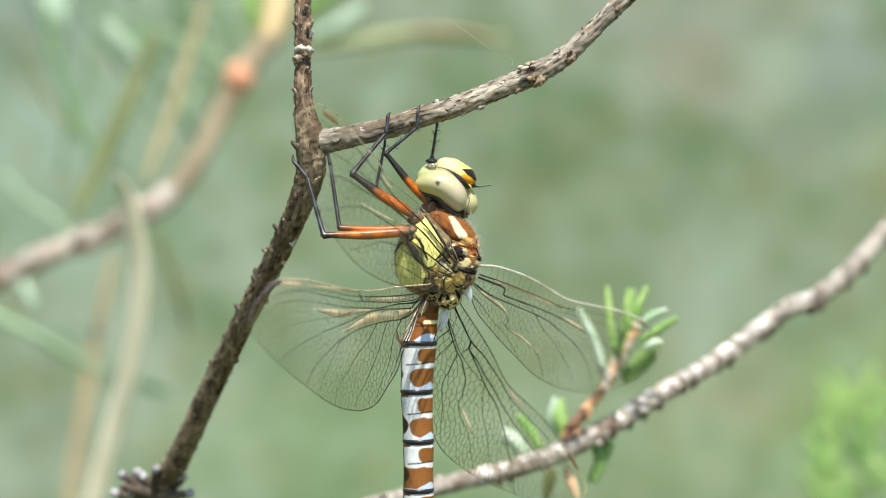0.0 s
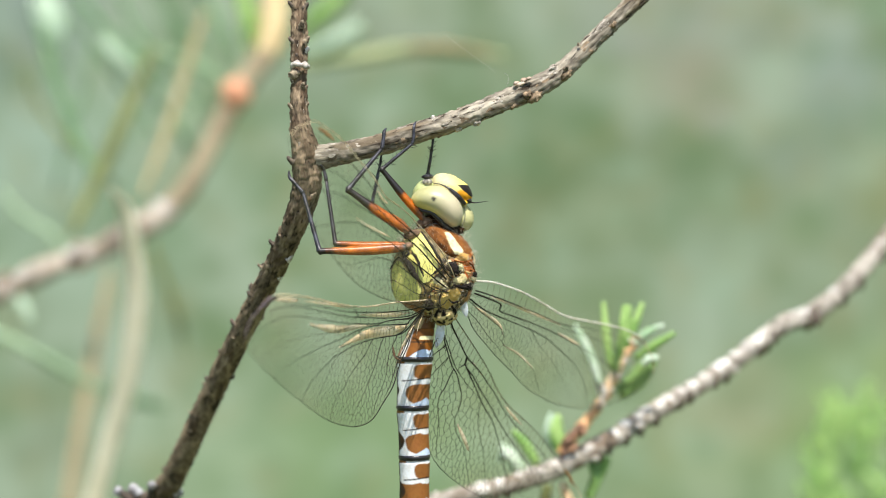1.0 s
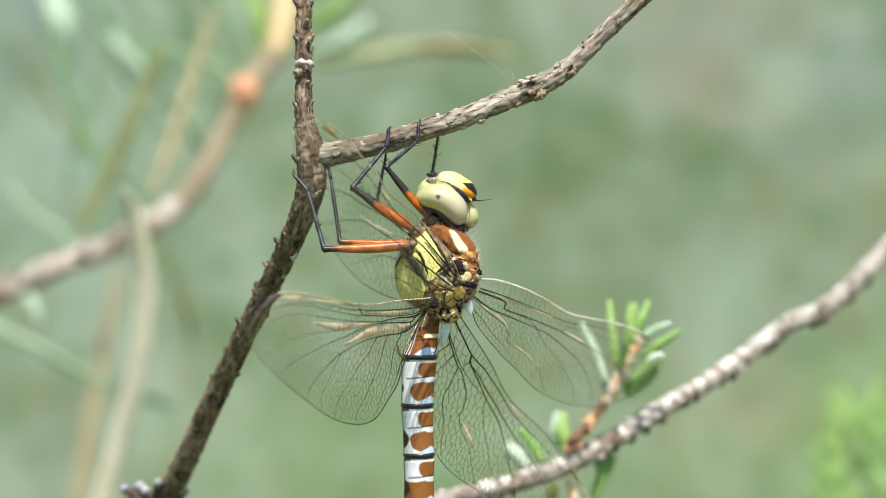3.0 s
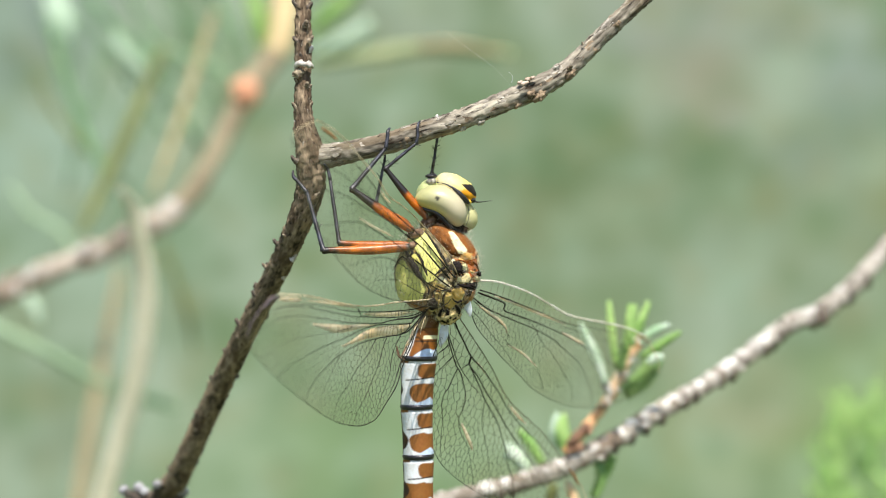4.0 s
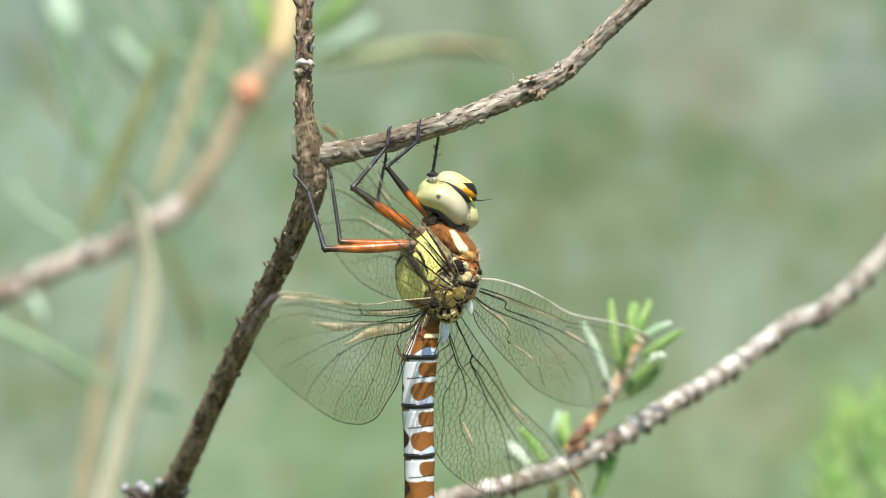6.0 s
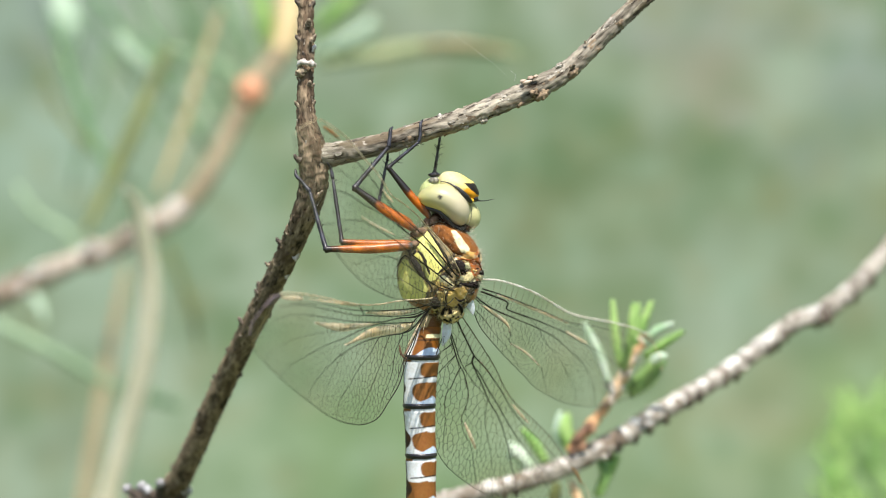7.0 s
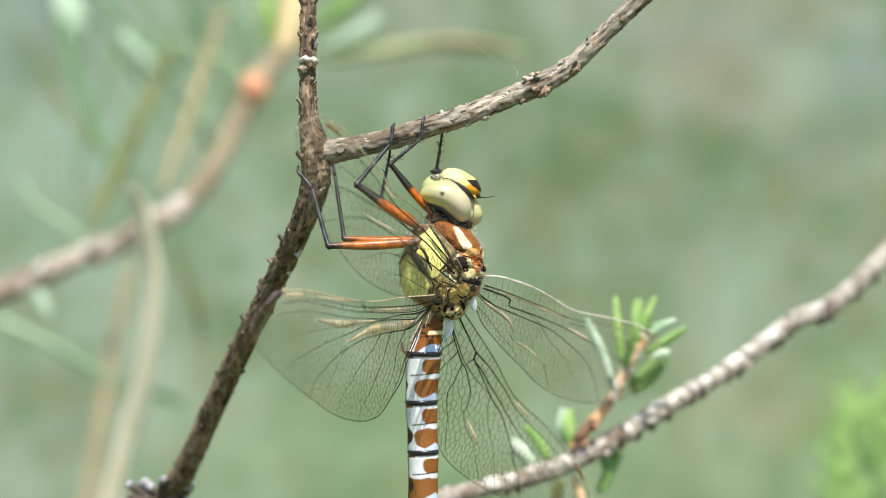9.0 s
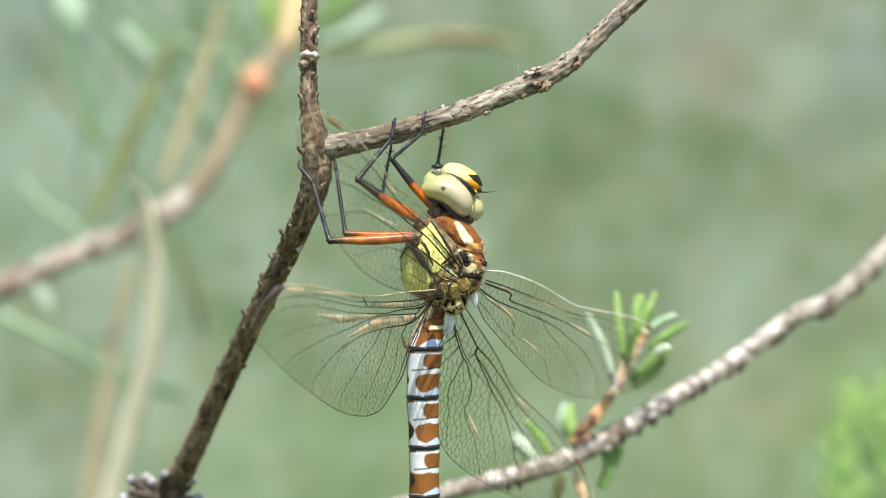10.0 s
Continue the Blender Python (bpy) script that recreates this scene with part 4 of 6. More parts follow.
    needle(shoot, [(-135.72, 380, -10.62), (-132.12, 380, -15.12), (-129.42, 380, -19.62), (-128.52, 380, -23.22)], 1.82, LEAF_PALE, flat=0.6)
    needle(shoot, [(-128.48, 520, -54.78), (-119.68, 520, -56.98), (-110.88, 520, -59.18), (-104.28, 520, -61.38)], 1.90, LEAF_DIM, flat=0.6)
    needle(shoot, [(-105.07, 560, 97.43), (-99.98, 560, 81.23), (-93.03, 560, 65.03), (-84.24, 560, 51.15)], 1.06, LEAF_DIM, flat=0.6)
    needle(shoot, [(-150.35, 580, 99.84), (-137.31, 580, 78.49), (-123.79, 580, 59.52), (-114.78, 580, 45.29)], 1.22, LEAF_DIM, flat=0.6)
    needle(shoot, [(-119.40, 540, 78.10), (-106.99, 540, 79.68), (-93.45, 540, 74.71), (-80.01, 530, 67.08)], 0.99, LEAF_SOFT, flat=0.6)
    needle(shoot, [(-88.40, 600, 111.96), (-93.26, 600, 92.53), (-96.90, 600, 75.53), (-106.56, 590, 50.64)], 1.22, LEAF_SOFT, flat=0.6)
    needle(shoot, [(-168.08, 520, 24.42), (-159.28, 520, 13.42), (-148.28, 520, 6.82), (-139.48, 520, -6.38)], 1.37, LEAF_SOFT, flat=0.6)
    needle(shoot, [(-114.33, 560, 2.55), (-108.54, 560, -13.65), (-103.91, 560, -27.54), (-101.60, 560, -41.43)], 1.52, LEAF_OLIVE, flat=0.6)
    needle(shoot, [(-10, 560, 83.6), (6, 560, 83.4), (23, 560, 80.8)], 2.0, LEAF_TAN, flat=0.6)
    return shoot


far_pine_shoot()


def dry_blade(points, radii, material, label):
    blade = thing("dry_grass_blade", points[-1], label, "grass blade")
    part("blade", rod(points, radii, sides=12, steps=10, flat=0.45, flat_way=(1, 0.1, 0), rough=0.1, grain=0.2), material, blade)
    part("midrib", rod([(x, y - r * 0.4, z) for (x, y, z), r in zip(points, radii)], [r * 0.11 for r in radii], sides=6, steps=10), DULL_STRAW, blade, "duller midrib")


dry_blade([(-83.38, 262, 15.65), (-80.79, 266, 11.06), (-79.49, 270, 1.63), (-78.60, 274, -9.58), (-79.95, 278, -23.99), (-82.99, 282, -37.85), (-87.60, 286, -51.92), (-93.19, 290, -70.82), (-98, 292, -92), (-103, 295, -130), (-112, 300, -300), (-130, 310, -1000)], [0.7, 1.9, 2.6, 2.9, 2.9, 2.9, 2.8, 2.8, 2.8, 2.8, 2.6, 2.4], STRAW,
          "arching straw-coloured dry grass blade, out of focus")
dry_blade([(-131.91, 560, -6.71), (-133.77, 560, -18.28), (-138.39, 560, -41.43), (-143.25, 560, -69.20), (-147.65, 560, -96.97), (-149.97, 560, -113.17), (-152, 561, -145), (-160, 563, -200), (-175, 565, -320), (-195, 570, -1000)], [1.2, 2.0, 2.5, 2.9, 3.1, 3.1, 3.1, 3.1, 3.0, 3.0], DULL_STRAW,
          "brownish dry grass blade, out of focus")


def green_tuft():
    tuft = thing("green_tuft", (121, 340, -1000), "fresh green needle shoots, out of focus", "shoots")
    rng = random.Random(31)
    part("stem", rod([(121, 340, -1000), (121, 340, -500), (123.23, 340, -87.49)], [4, 3.4, 2], sides=8, rough=0.3, grain=0.3), SHOOT, tuft)
    for k in range(64):
        x, low, tall = rng.choice((rng.gauss(1512, 20), rng.gauss(1556, 26), rng.gauss(1478, 10))), rng.uniform(730, 960), rng.uniform(30, 80)
        d = rng.uniform(310, 400)
        lean = rng.uniform(-42, 42)
        f = 1 + d / 250
        a = Vector(((x - 784) / 14 * f, d, (441 - low) / 14 * f))
        b = a + Vector((lean / 28 * f, 0, tall / 28 * f))
        c = a + Vector((lean / 14 * f * 1.2, 0, tall / 14 * f))
        needle(tuft, [a, b, c], rng.uniform(1.0, 1.5), rng.choice((LEAF, LEAF, LEAF_DEEP)))
    return tuft


green_tuft()

# ---- the dragonfly ----
HIND_BACK = [(0, .4), (.033, 1.1), (.107, 5), (.15, 8.4), (.205, 11.7), (.28, 14.1), (.34, 14.8), (.43, 14.6), (.526, 13.7), (.67, 11.4), (.81, 8.8), (.93, 6.2), (.975, 5), (1, 3.8)]
HIND_BACK_FAR = [(0, 4.5), (.06, 8.5), (.15, 12), (.3, 14.2), (.45, 13.8), (.6, 12.2), (.75, 10), (.88, 7.4), (.96, 5), (1, 3)]
FORE_BACK = [(0, 4.2), (.05, 5.6), (.14, 7.4), (.26, 9.1), (.44, 11.5), (.56, 12.1), (.7, 11.7), (.8, 10.7), (.88, 9.0), (.96, 6.3), (1, 3.6)]
FRONT_LEFT_HIND = [(0, -.1), (.2, .25), (.43, .65), (.55, .2), (.67, -.4), (.79, -.7), (.84, -.7), (.88, -.4), (.955, 1.1), (.98, 2.4), (1, 3.6)]
FRONT_RIGHT_HIND = [(0, -.3), (.1, -.4), (.22, -.2), (.32, 0), (.45, .7), (.565, .2), (.67, -.2), (.79, .1), (.9, .5), (.957, 1.0), (1, 2.9)]
FRONT_RIGHT_FORE = [(0, .5), (.08, -.2), (.15, -.4), (.24, -.4), (.36, 0), (.47, .5), (.59, .1), (.7, -.4), (.82, -.6), (.9, -.1), (.957, 1.4), (1, 3.4)]
FRONT_LEFT_FORE = [(0, .6), (.08, -.2), (.21, -.6), (.34, -.3), (.445, .1), (.53, .5), (.6, -.2), (.69, -.4), (.77, -.8), (.86, -.7), (.94, .4), (1, 3.2)]


TABLES = {}


def at(table, u):
    """A smooth reading of a table of (place, value)."""
    if id(table) not in TABLES:
        xs, ys = [float(p[0]) for p in table], [float(p[1]) for p in table]
        TABLES[id(table)] = (xs, ys, [float(v) for v in np.gradient(ys, xs)])
    xs, ys, slope = TABLES[id(table)]
    k = 0
    while k < len(xs) - 2 and u > xs[k + 1]:
        k += 1
    h = xs[k + 1] - xs[k]
    t = min(max((u - xs[k]) / h, 0), 1)
    return ((2 * t ** 3 - 3 * t * t + 1) * ys[k] + (t ** 3 - 2 * t * t + t) * h * slope[k]
            + (3 * t * t - 2 * t ** 3) * ys[k + 1] + (t ** 3 - t * t) * h * slope[k + 1])


def wing(body, front, back, length, root, span, chord, seed, label, rail, veins, streaks, spot, bend=0.0, fine=1.0, rungs=1.0,
         edge=(0.14, 0.06), lead_tone=None, cell=(1.0, 0.62), hem=0.06, strong=0.09, tip_tone=None):
    """A wing: clear skin, long veins, a net of small ones between them, the leading edge with its ladder and the spot
    near the tip.
    front, back: the edges, behind the line from root to tip, by shares of the length; rail, veins, streaks: millimetres
    along and behind that line.
    rail: the vein behind the ladder; veins: thickness at both ends and the line; streaks: half width and the line of
    golden glints painted on the skin;
    cell: the width of the net's cells at the root and at the far edge."""
    rng = random.Random(seed)
    root, span = Vector(root), Vector(span).normalized()
    chord = (Vector(chord) - span * Vector(chord).dot(span)).normalized()
    normal = span.cross(chord)

    def place(s, c):
        u = s / length
        lift = 0.12 * math.sin(c * 2.6) * max(0, 1 - c / 5) + bend * u * u + 0.12 * math.sin(s * 0.5 + c)
        return root + span * s + chord * c + normal * lift

    def lead(u):
        return at(front, u)

    def trail(u):
        return at(back, u)

    def inside(s, c):
        u = s / length
        return 0 < u < 1 and lead(u) < c < trail(u)

    def size(s, c):
        u = s / length
        f = min(max((c - lead(u)) / max(trail(u) - lead(u), 0.1), 0), 1)
        return cell[0] + (cell[1] - cell[0]) * min(0.6 * f + 0.6 * u, 1)

    strip = along(rail, 8)
    lines = [strip] + [along(points, 8) for _, _, points in veins]
    lines.append(np.array([(u * length, trail(u)) for u in np.linspace(0.02, 0.99, 120)]))
    spots = np.vstack(lines)
    starts = np.cumsum([0] + [len(q) for q in lines[:-1]])

    def nearest(s, c):
        """The distances to the nearest and the second vein, and the nearest vein's point."""
        d = np.hypot(spots[:, 0] - s, spots[:, 1] - c)
        two = np.partition(np.minimum.reduceat(d, starts), 1)[:2]
        return float(two[0]), float(two[1]), spots[int(d.argmin())]

    def railed(s):
        return float(np.interp(s, strip[:, 0], strip[:, 1]))

    # seeds of the cells, in rows beside the long veins
    seeds, cells = [], {}
    for _ in range(11000):
        s, c = rng.uniform(0.02, 0.995) * length, rng.uniform(-0.5, 15.0)
        if not inside(s, c):
            continue
        gap = size(s, c)
        d, second, vein = nearest(s, c)
        off = min(0.5 * gap, 0.5 * (d + second))
        if 0.01 < d < 0.85 * gap:
            s, c = vein[0] + (s - vein[0]) * off / d, vein[1] + (c - vein[1]) * off / d
            if not inside(s, c):
                continue
        key = (int(s / 2), int(c / 2))
        near = [q for i in (-1, 0, 1) for j in (-1, 0, 1) for q in cells.get((key[0] + i, key[1] + j), ())]
        if all((q[0] - s) ** 2 + (q[1] - c) ** 2 > gap * gap * 0.74 for q in near):
            cells.setdefault(key, []).append((s, c))
            seeds.append((s, c))
    from mathutils.geometry import delaunay_2d_cdt
    verts, _, faces, _, _, _ = delaunay_2d_cdt([Vector(q) for q in seeds], [], [], 0, 1e-6)
    middle, owner = {}, {}
    for i, f in enumerate(faces):
        (ax, ay), (bx, by), (cx, cy) = (verts[k] for k in f)
        d = 2 * (ax * (by - cy) + bx * (cy - ay) + cx * (ay - by))
        if abs(d) < 1e-9:
            continue
        x = ((ax * ax + ay * ay) * (by - cy) + (bx * bx + by * by) * (cy - ay) + (cx * cx + cy * cy) * (ay - by)) / d
        y = ((ax * ax + ay * ay) * (cx - bx) + (bx * bx + by * by) * (ax - cx) + (cx * cx + cy * cy) * (bx - ax)) / d
        middle[i] = (x, y)
        for k in range(3):
            owner.setdefault(frozenset((f[k], f[(k + 1) % 3])), []).append(i)
    net = bmesh.new()

    def bar(bm, a, b, r):
        p, q = place(*a), place(*b)
        way = (q - p)
        if way.length < 1e-4:
            return
        way.normalize()
        side = way.cross(normal).normalized()
        ring = [side * math.cos(t) + normal * math.sin(t) for t in (0.5, 2.6, 4.7)]
        va, vb = [bm.verts.new(p + o * r) for o in ring], [bm.verts.new(q + o * r) for o in ring]
        for k in range(3):
            bm.faces.new((va[k], va[(k + 1) % 3], vb[(k + 1) % 3], vb[k]))

    for pair in owner.values():
        if len(pair) != 2 or pair[0] not in middle or pair[1] not in middle:
            continue
        a, b = middle[pair[0]], middle[pair[1]]
        ina, inb = inside(*a), inside(*b)
        if not ina and not inb:
            continue
        if ina != inb:
            if inb:
                a, b = b, a
            lo, hi = 0.0, 1.0
            for _ in range(8):
                t = (lo + hi) / 2
                if inside(a[0] + (b[0] - a[0]) * t, a[1] + (b[1] - a[1]) * t):
                    lo = t
                else:
                    hi = t
            b = (a[0] + (b[0] - a[0]) * lo, a[1] + (b[1] - a[1]) * lo)
        s, c = (a[0] + b[0]) / 2, (a[1] + b[1]) / 2
        if c < railed(s) + 0.1 or math.hypot(a[0] - b[0], a[1] - b[1]) > 2.4:
            continue
        if max(nearest(*a)[0], nearest(*b)[0], nearest(s, c)[0]) < 0.2 * size(s, c):
            continue
        bar(net, a, b, (0.034 - 0.016 * a[0] / length) * fine)
    top = part("wing", wing_skin(place, lead, trail, length), SKIN, body, label)
    part("vein_net", net, VEIN_NET, top, "fine dark net of cross-veins")

    def long_vein(pts, thick, thin, material, name):
        bm = bmesh.new()
        n = len(pts)
        points = [place(*q) for q in pts]
        rings = []
        for i, p in enumerate(points):
            r = thick + (thin - thick) * i / n
            way = (points[min(i + 1, n - 1)] - points[max(i - 1, 0)]).normalized()
            side = way.cross(normal).normalized()
            rings.append([bm.verts.new(p + (side * math.cos(t) + normal * math.sin(t)) * r) for t in (0, 1.26, 2.51, 3.77, 5.03)])
        for a, b in zip(rings, rings[1:]):
            for k in range(5):
                bm.faces.new((a[k], a[(k + 1) % 5], b[(k + 1) % 5], b[k]))
        part(name, bm, material, top)

    long_vein([(u * length, lead(u)) for u in np.linspace(0, 0.85, 60)], *edge, lead_tone or VEIN_GOLD, "leading_edge")
    long_vein([(u * length, lead(u)) for u in np.linspace(0.85, 0.985, 12)] + [(length * 0.995, lead(0.995) + 0.5)], edge[1], 0.05, tip_tone or VEIN_GOLD, "leading_edge")
    long_vein([(0.0, lead(0) + 0.9 * (trail(0) - lead(0)))] + [(u * length, trail(u)) for u in np.linspace(0.01, 1, 100)], hem, 0.03, VEIN, "trailing_edge")
    long_vein(strip, strong, 0.022, VEIN, "vein")
    for thick, thin, points in veins:
        long_vein(along(points, 8), thick, thin * 0.7, VEIN if thick > 0.045 else VEIN_NET, "vein")
    # ladder between the leading edge and the vein behind it
    ladder = bmesh.new()
    u = 0.07
    while u < 0.93:
        c = railed(u * length)
        if c > lead(u) + 0.15:
            bar(ladder, (u * length, lead(u)), ((u + 0.004) * length, c), 0.032 * fine)
        u += rng.uniform(0.019, 0.027) * rungs
    part("cross_vein_ladder", ladder, VEIN_PALE, top)
    # the streaks are the skin's glints painted as amber strips
    for half, points, material, name in [(h, p, AMBER_GLINT, "glint_streak") for h, p in streaks] + [(*spot, "wing_spot")]:
        bm = bmesh.new()
        rows = []
        line = along([p if len(p) == 3 else (*p, half) for p in points], 6)
        for i, (s, c, wide) in enumerate(line):
            wide *= math.sin(math.pi * min(max(i / (len(line) - 1), 0.03), 0.97)) ** 0.55
            rows.append([bm.verts.new(place(s, c + wide * k) + normal * h) for k, h in ((-1, .02), (1, .02), (1, -.02), (-1, -.02))])
        for p, q in zip(rows, rows[1:]):
            for k in range(4):
                bm.faces.new((p[k], p[(k + 1) % 4], q[(k + 1) % 4], q[k]))
        bm.faces.new(rows[0])
        bm.faces.new(rows[-1])
        part(name, bm, material, top)
        if name == "glint_streak":
            bm = bmesh.new()
            gone = 0.0
            for (a, b, half), (c, d, _) in zip(line, line[1:]):
                gone += math.hypot(c - a, d - b)
                if gone > 0.62:
                    gone = rng.uniform(-0.15, 0.15)
                    lean = rng.uniform(-0.15, 0.15)
                    bar(bm, (a - lean, b - half), (a + lean, b + half), 0.055 * fine)
            part("cross_vein_ladder", bm, VEIN_PALE, top)
    return top


# the long veins of each wing, millimetres along it and behind its front line
NEAR_HIND_VEINS = [
    (0.07, 0.04, [(1.7, 1.1), (4.5, 1.9), (9.6, 2.1), (16.7, 1.95), (20.1, 1.75), (25.9, 1.1), (31, 0.6), (36, 0.7)]),
    (0.07, 0.03, [(4.5, 2.3), (9.7, 2.4), (13.3, 2.75), (19.4, 2.6), (24.2, 2.2), (30.5, 1.7), (35.4, 1.9), (39.5, 3.2)]),
    (0.08, 0.03, [(1.7, 1.3), (4.5, 2.5), (5.6, 2.9), (12.9, 2.95), (17.3, 3.6), (22.3, 4.7), (25.9, 5.4), (30, 6.4), (34.8, 8.3)]),
    (0.03, 0.02, [(19, 3.0), (23, 3.6), (28, 3.9), (33, 4.4), (38, 6.0)]),
    (0.09, 0.03, [(1.7, 1.5), (5.2, 3.6), (7.8, 4.2), (9.3, 4.3), (13.0, 4.6), (17.3, 5.1), (20.7, 6.1), (23.2, 7.1), (25.7, 8.3), (27.6, 10.2), (28.2, 11.3)]),
    (0.1, 0.04, [(1.8, 1.6), (3.4, 3.2), (5.0, 5.0), (6.2, 7.0), (7.8, 9.4), (9.0, 11.4)]),
    (0.05, 0.025, [(13.0, 4.6), (15.1, 6.4), (16.6, 7.7), (19.0, 9.9), (20.7, 11.1), (21.4, 13.6)]),
    (0.05, 0.025, [(10.5, 4.3), (11.5, 6.2), (12.6, 8.1), (14.0, 10.8), (16.1, 12.7), (16.7, 14.3)]),
    (0.05, 0.025, [(7.7, 4.3), (8.7, 6.3), (9.3, 8.3), (10.4, 11.0), (12.2, 14.0)]),
    (0.04, 0.02, [(20.7, 6.1), (23, 8.2), (24.4, 10.4), (25, 12.3)]),
    (0.12, 0.06, [(3.2, 1.9), (4.6, 2.2), (6.6, 2.3), (8.6, 2.25)]),
    (0.09, 0.07, [(5.4, 2.9), (5.9, 3.6), (7.8, 4.2)]),
    (0.08, 0.07, [(17.9, 1.05), (17.3, 1.5), (16.8, 1.95)]),
]
FAR_HIND_VEINS = [
    (0.12, 0.035, [(7.2, 1.5), (8.0, 2.3), (10.9, 2.3), (14.7, 2.8), (18.8, 3.2), (21.7, 3.5), (25.7, 3.9), (30.2, 4.3), (37, 6.4)]),
    (0.1, 0.035, [(8.0, 2.3), (11.6, 2.8), (14.7, 3.7), (18.9, 4.1), (21.7, 5.3), (24.5, 6.7), (26.9, 7.8), (30, 10.4)]),
    (0.12, 0.08, [(7.2, 1.5), (7.8, 2.3), (7.5, 3.2)]),
    (0.11, 0.035, [(-0.6, 2.1), (1.4, 2.7), (2.7, 3.2), (5.4, 3.9), (7.7, 4.1), (9.7, 5.0), (10.9, 5.9), (11.7, 7.2), (12.1, 8.3), (13.7, 9.4), (17.2, 10.2), (21.2, 12.8)]),
    (0.09, 0.04, [(-0.4, 1.9), (2.5, 2.75), (5.6, 3.5), (8.2, 3.7), (10.7, 3.75), (14.2, 3.6)]),
    (0.08, 0.05, [(2.5, 3.0), (1.6, 4.7), (1.1, 6.2)]),
    (0.07, 0.04, [(4.2, 3.5), (3.9, 5.4), (3.2, 7.6)]),
    (0.07, 0.03, [(6.6, 4.0), (6.8, 6.5), (6.9, 8.4), (9.3, 10.2), (10.6, 12.0), (13, 13.9)]),
    (0.045, 0.025, [(14.2, 3.6), (16, 5.6), (19, 7.6), (22, 9.3), (24.6, 12.2)]),
]
FAR_FORE_VEINS = [
    (0.14, 0.035, [(0.9, 1.9), (3.6, 1.9), (6.4, 2.05), (7.2, 2.9), (11.3, 2.9), (16.0, 3.0), (20.1, 3.2), (25.2, 3.8), (33, 5.0), (38.5, 7.6)]),
    (0.11, 0.03, [(-0.3, 2.6), (3.6, 3.4), (7.6, 3.6), (13.3, 3.8), (18.0, 4.2), (22.2, 5.3), (26.9, 7.0), (31, 11)]),
    (0.055, 0.03, [(0.3, 3.0), (3.4, 3.9), (6.2, 4.4), (8.2, 4.9), (9.2, 5.8), (9.5, 6.7), (13.7, 7.5), (17.1, 8.6), (20.5, 11.6)]),
    (0.045, 0.025, [(0.7, 4.3), (3.9, 5.3), (6.9, 6.7), (10.2, 7.9), (13.8, 9.8)]),
    (0.04, 0.02, [(9.5, 2.9), (13, 3.3), (16, 4.9), (20, 6.6), (25, 9.4), (26.5, 11.6)]),
    (0.035, 0.02, [(20, 2.3), (27, 2.0), (34, 2.4), (39, 4.2)]),
]
NEAR_FORE_VEINS = [
    (0.12, 0.045, [(1.9, 1.8), (6.6, 1.9), (13.4, 2.3), (19.5, 3.0), (24.7, 3.8), (32, 5.2), (38, 8)]),
    (0.1, 0.04, [(1.4, 2.7), (8.9, 3.8), (14.4, 4.3), (20.0, 5.0), (26.7, 6.2), (33, 9.8)]),
    (0.08, 0.035, [(0.8, 3.1), (5, 4.6), (9, 5.3), (14, 6.0), (20, 7.4), (26, 11.3)]),
    (0.055, 0.03, [(5, 4.6), (7.5, 6.4), (11, 7.4), (16, 8.4), (20.5, 10.6)]),
    (0.05, 0.025, [(16, 2.6), (22, 2.6), (28, 2.7), (34, 3.4), (39.5, 5.6)]),
]


def wing_skin(place, lead, trail, length):
    bm = bmesh.new()
    grid = []
    for i in range(57):
        u = i / 56
        a, b = lead(u), trail(u)
        grid.append([bm.verts.new(place(u * length, a + (b - a) * k / 14)) for k in range(15)])
    for p, q in zip(grid, grid[1:]):
        for k in range(14):
            bm.faces.new((p[k], q[k], q[k + 1], p[k + 1]))
    return bm


def within(x, z, polygon):
    odd = False
    for (ax, az), (bx, bz) in zip(polygon, polygon[1:] + polygon[:1]):
        if (az > z) != (bz > z) and x < (bx - ax) * (z - az) / (bz - az) + ax:
            odd = not odd
    return odd


BROWN, DEEP_BROWN, INK = linear(136, 90, 42), linear(84, 54, 24), linear(34, 28, 26)
WHITE, BLUISH, CREAM_MARK = linear(224, 228, 232), linear(196, 214, 240), linear(240, 234, 190)
GREEN, YELLOW, ORANGE = linear(224, 226, 138), linear(240, 222, 110), linear(192, 106, 40)
RUST = linear(140, 88, 42)


def blend(a, b, t):
    return tuple(p + (q - p) * t for p, q in zip(a, b))


def wobble(co, scale, size):
    q = Vector(co) * scale
    return size * noise.noise(q), size * noise.noise(q + Vector((9, 3, 7)))


FLANK_FRONT = [(-4.36, 1.07), (-3.71, 2.00), (-2.50, 2.43), (-1.43, 1.50), (-0.86, 0.07), (0.14, -1.93), (-0.57, -3.07), (-1.14, -4.00), (-1.93, -4.21), (-2.64, -3.21), (-2.50, -1.93), (-2.71, -0.64), (-3.57, 0.21)]
FLANK_BACK = [(-5.86, -2.57), (-5.36, -1.29), (-4.57, -1.43), (-3.86, -2.79), (-2.93, -3.50), (-2.00, -5.07), (-2.57, -6.36), (-4.00, -6.64), (-5.36, -6.50), (-6.00, -4.43)]
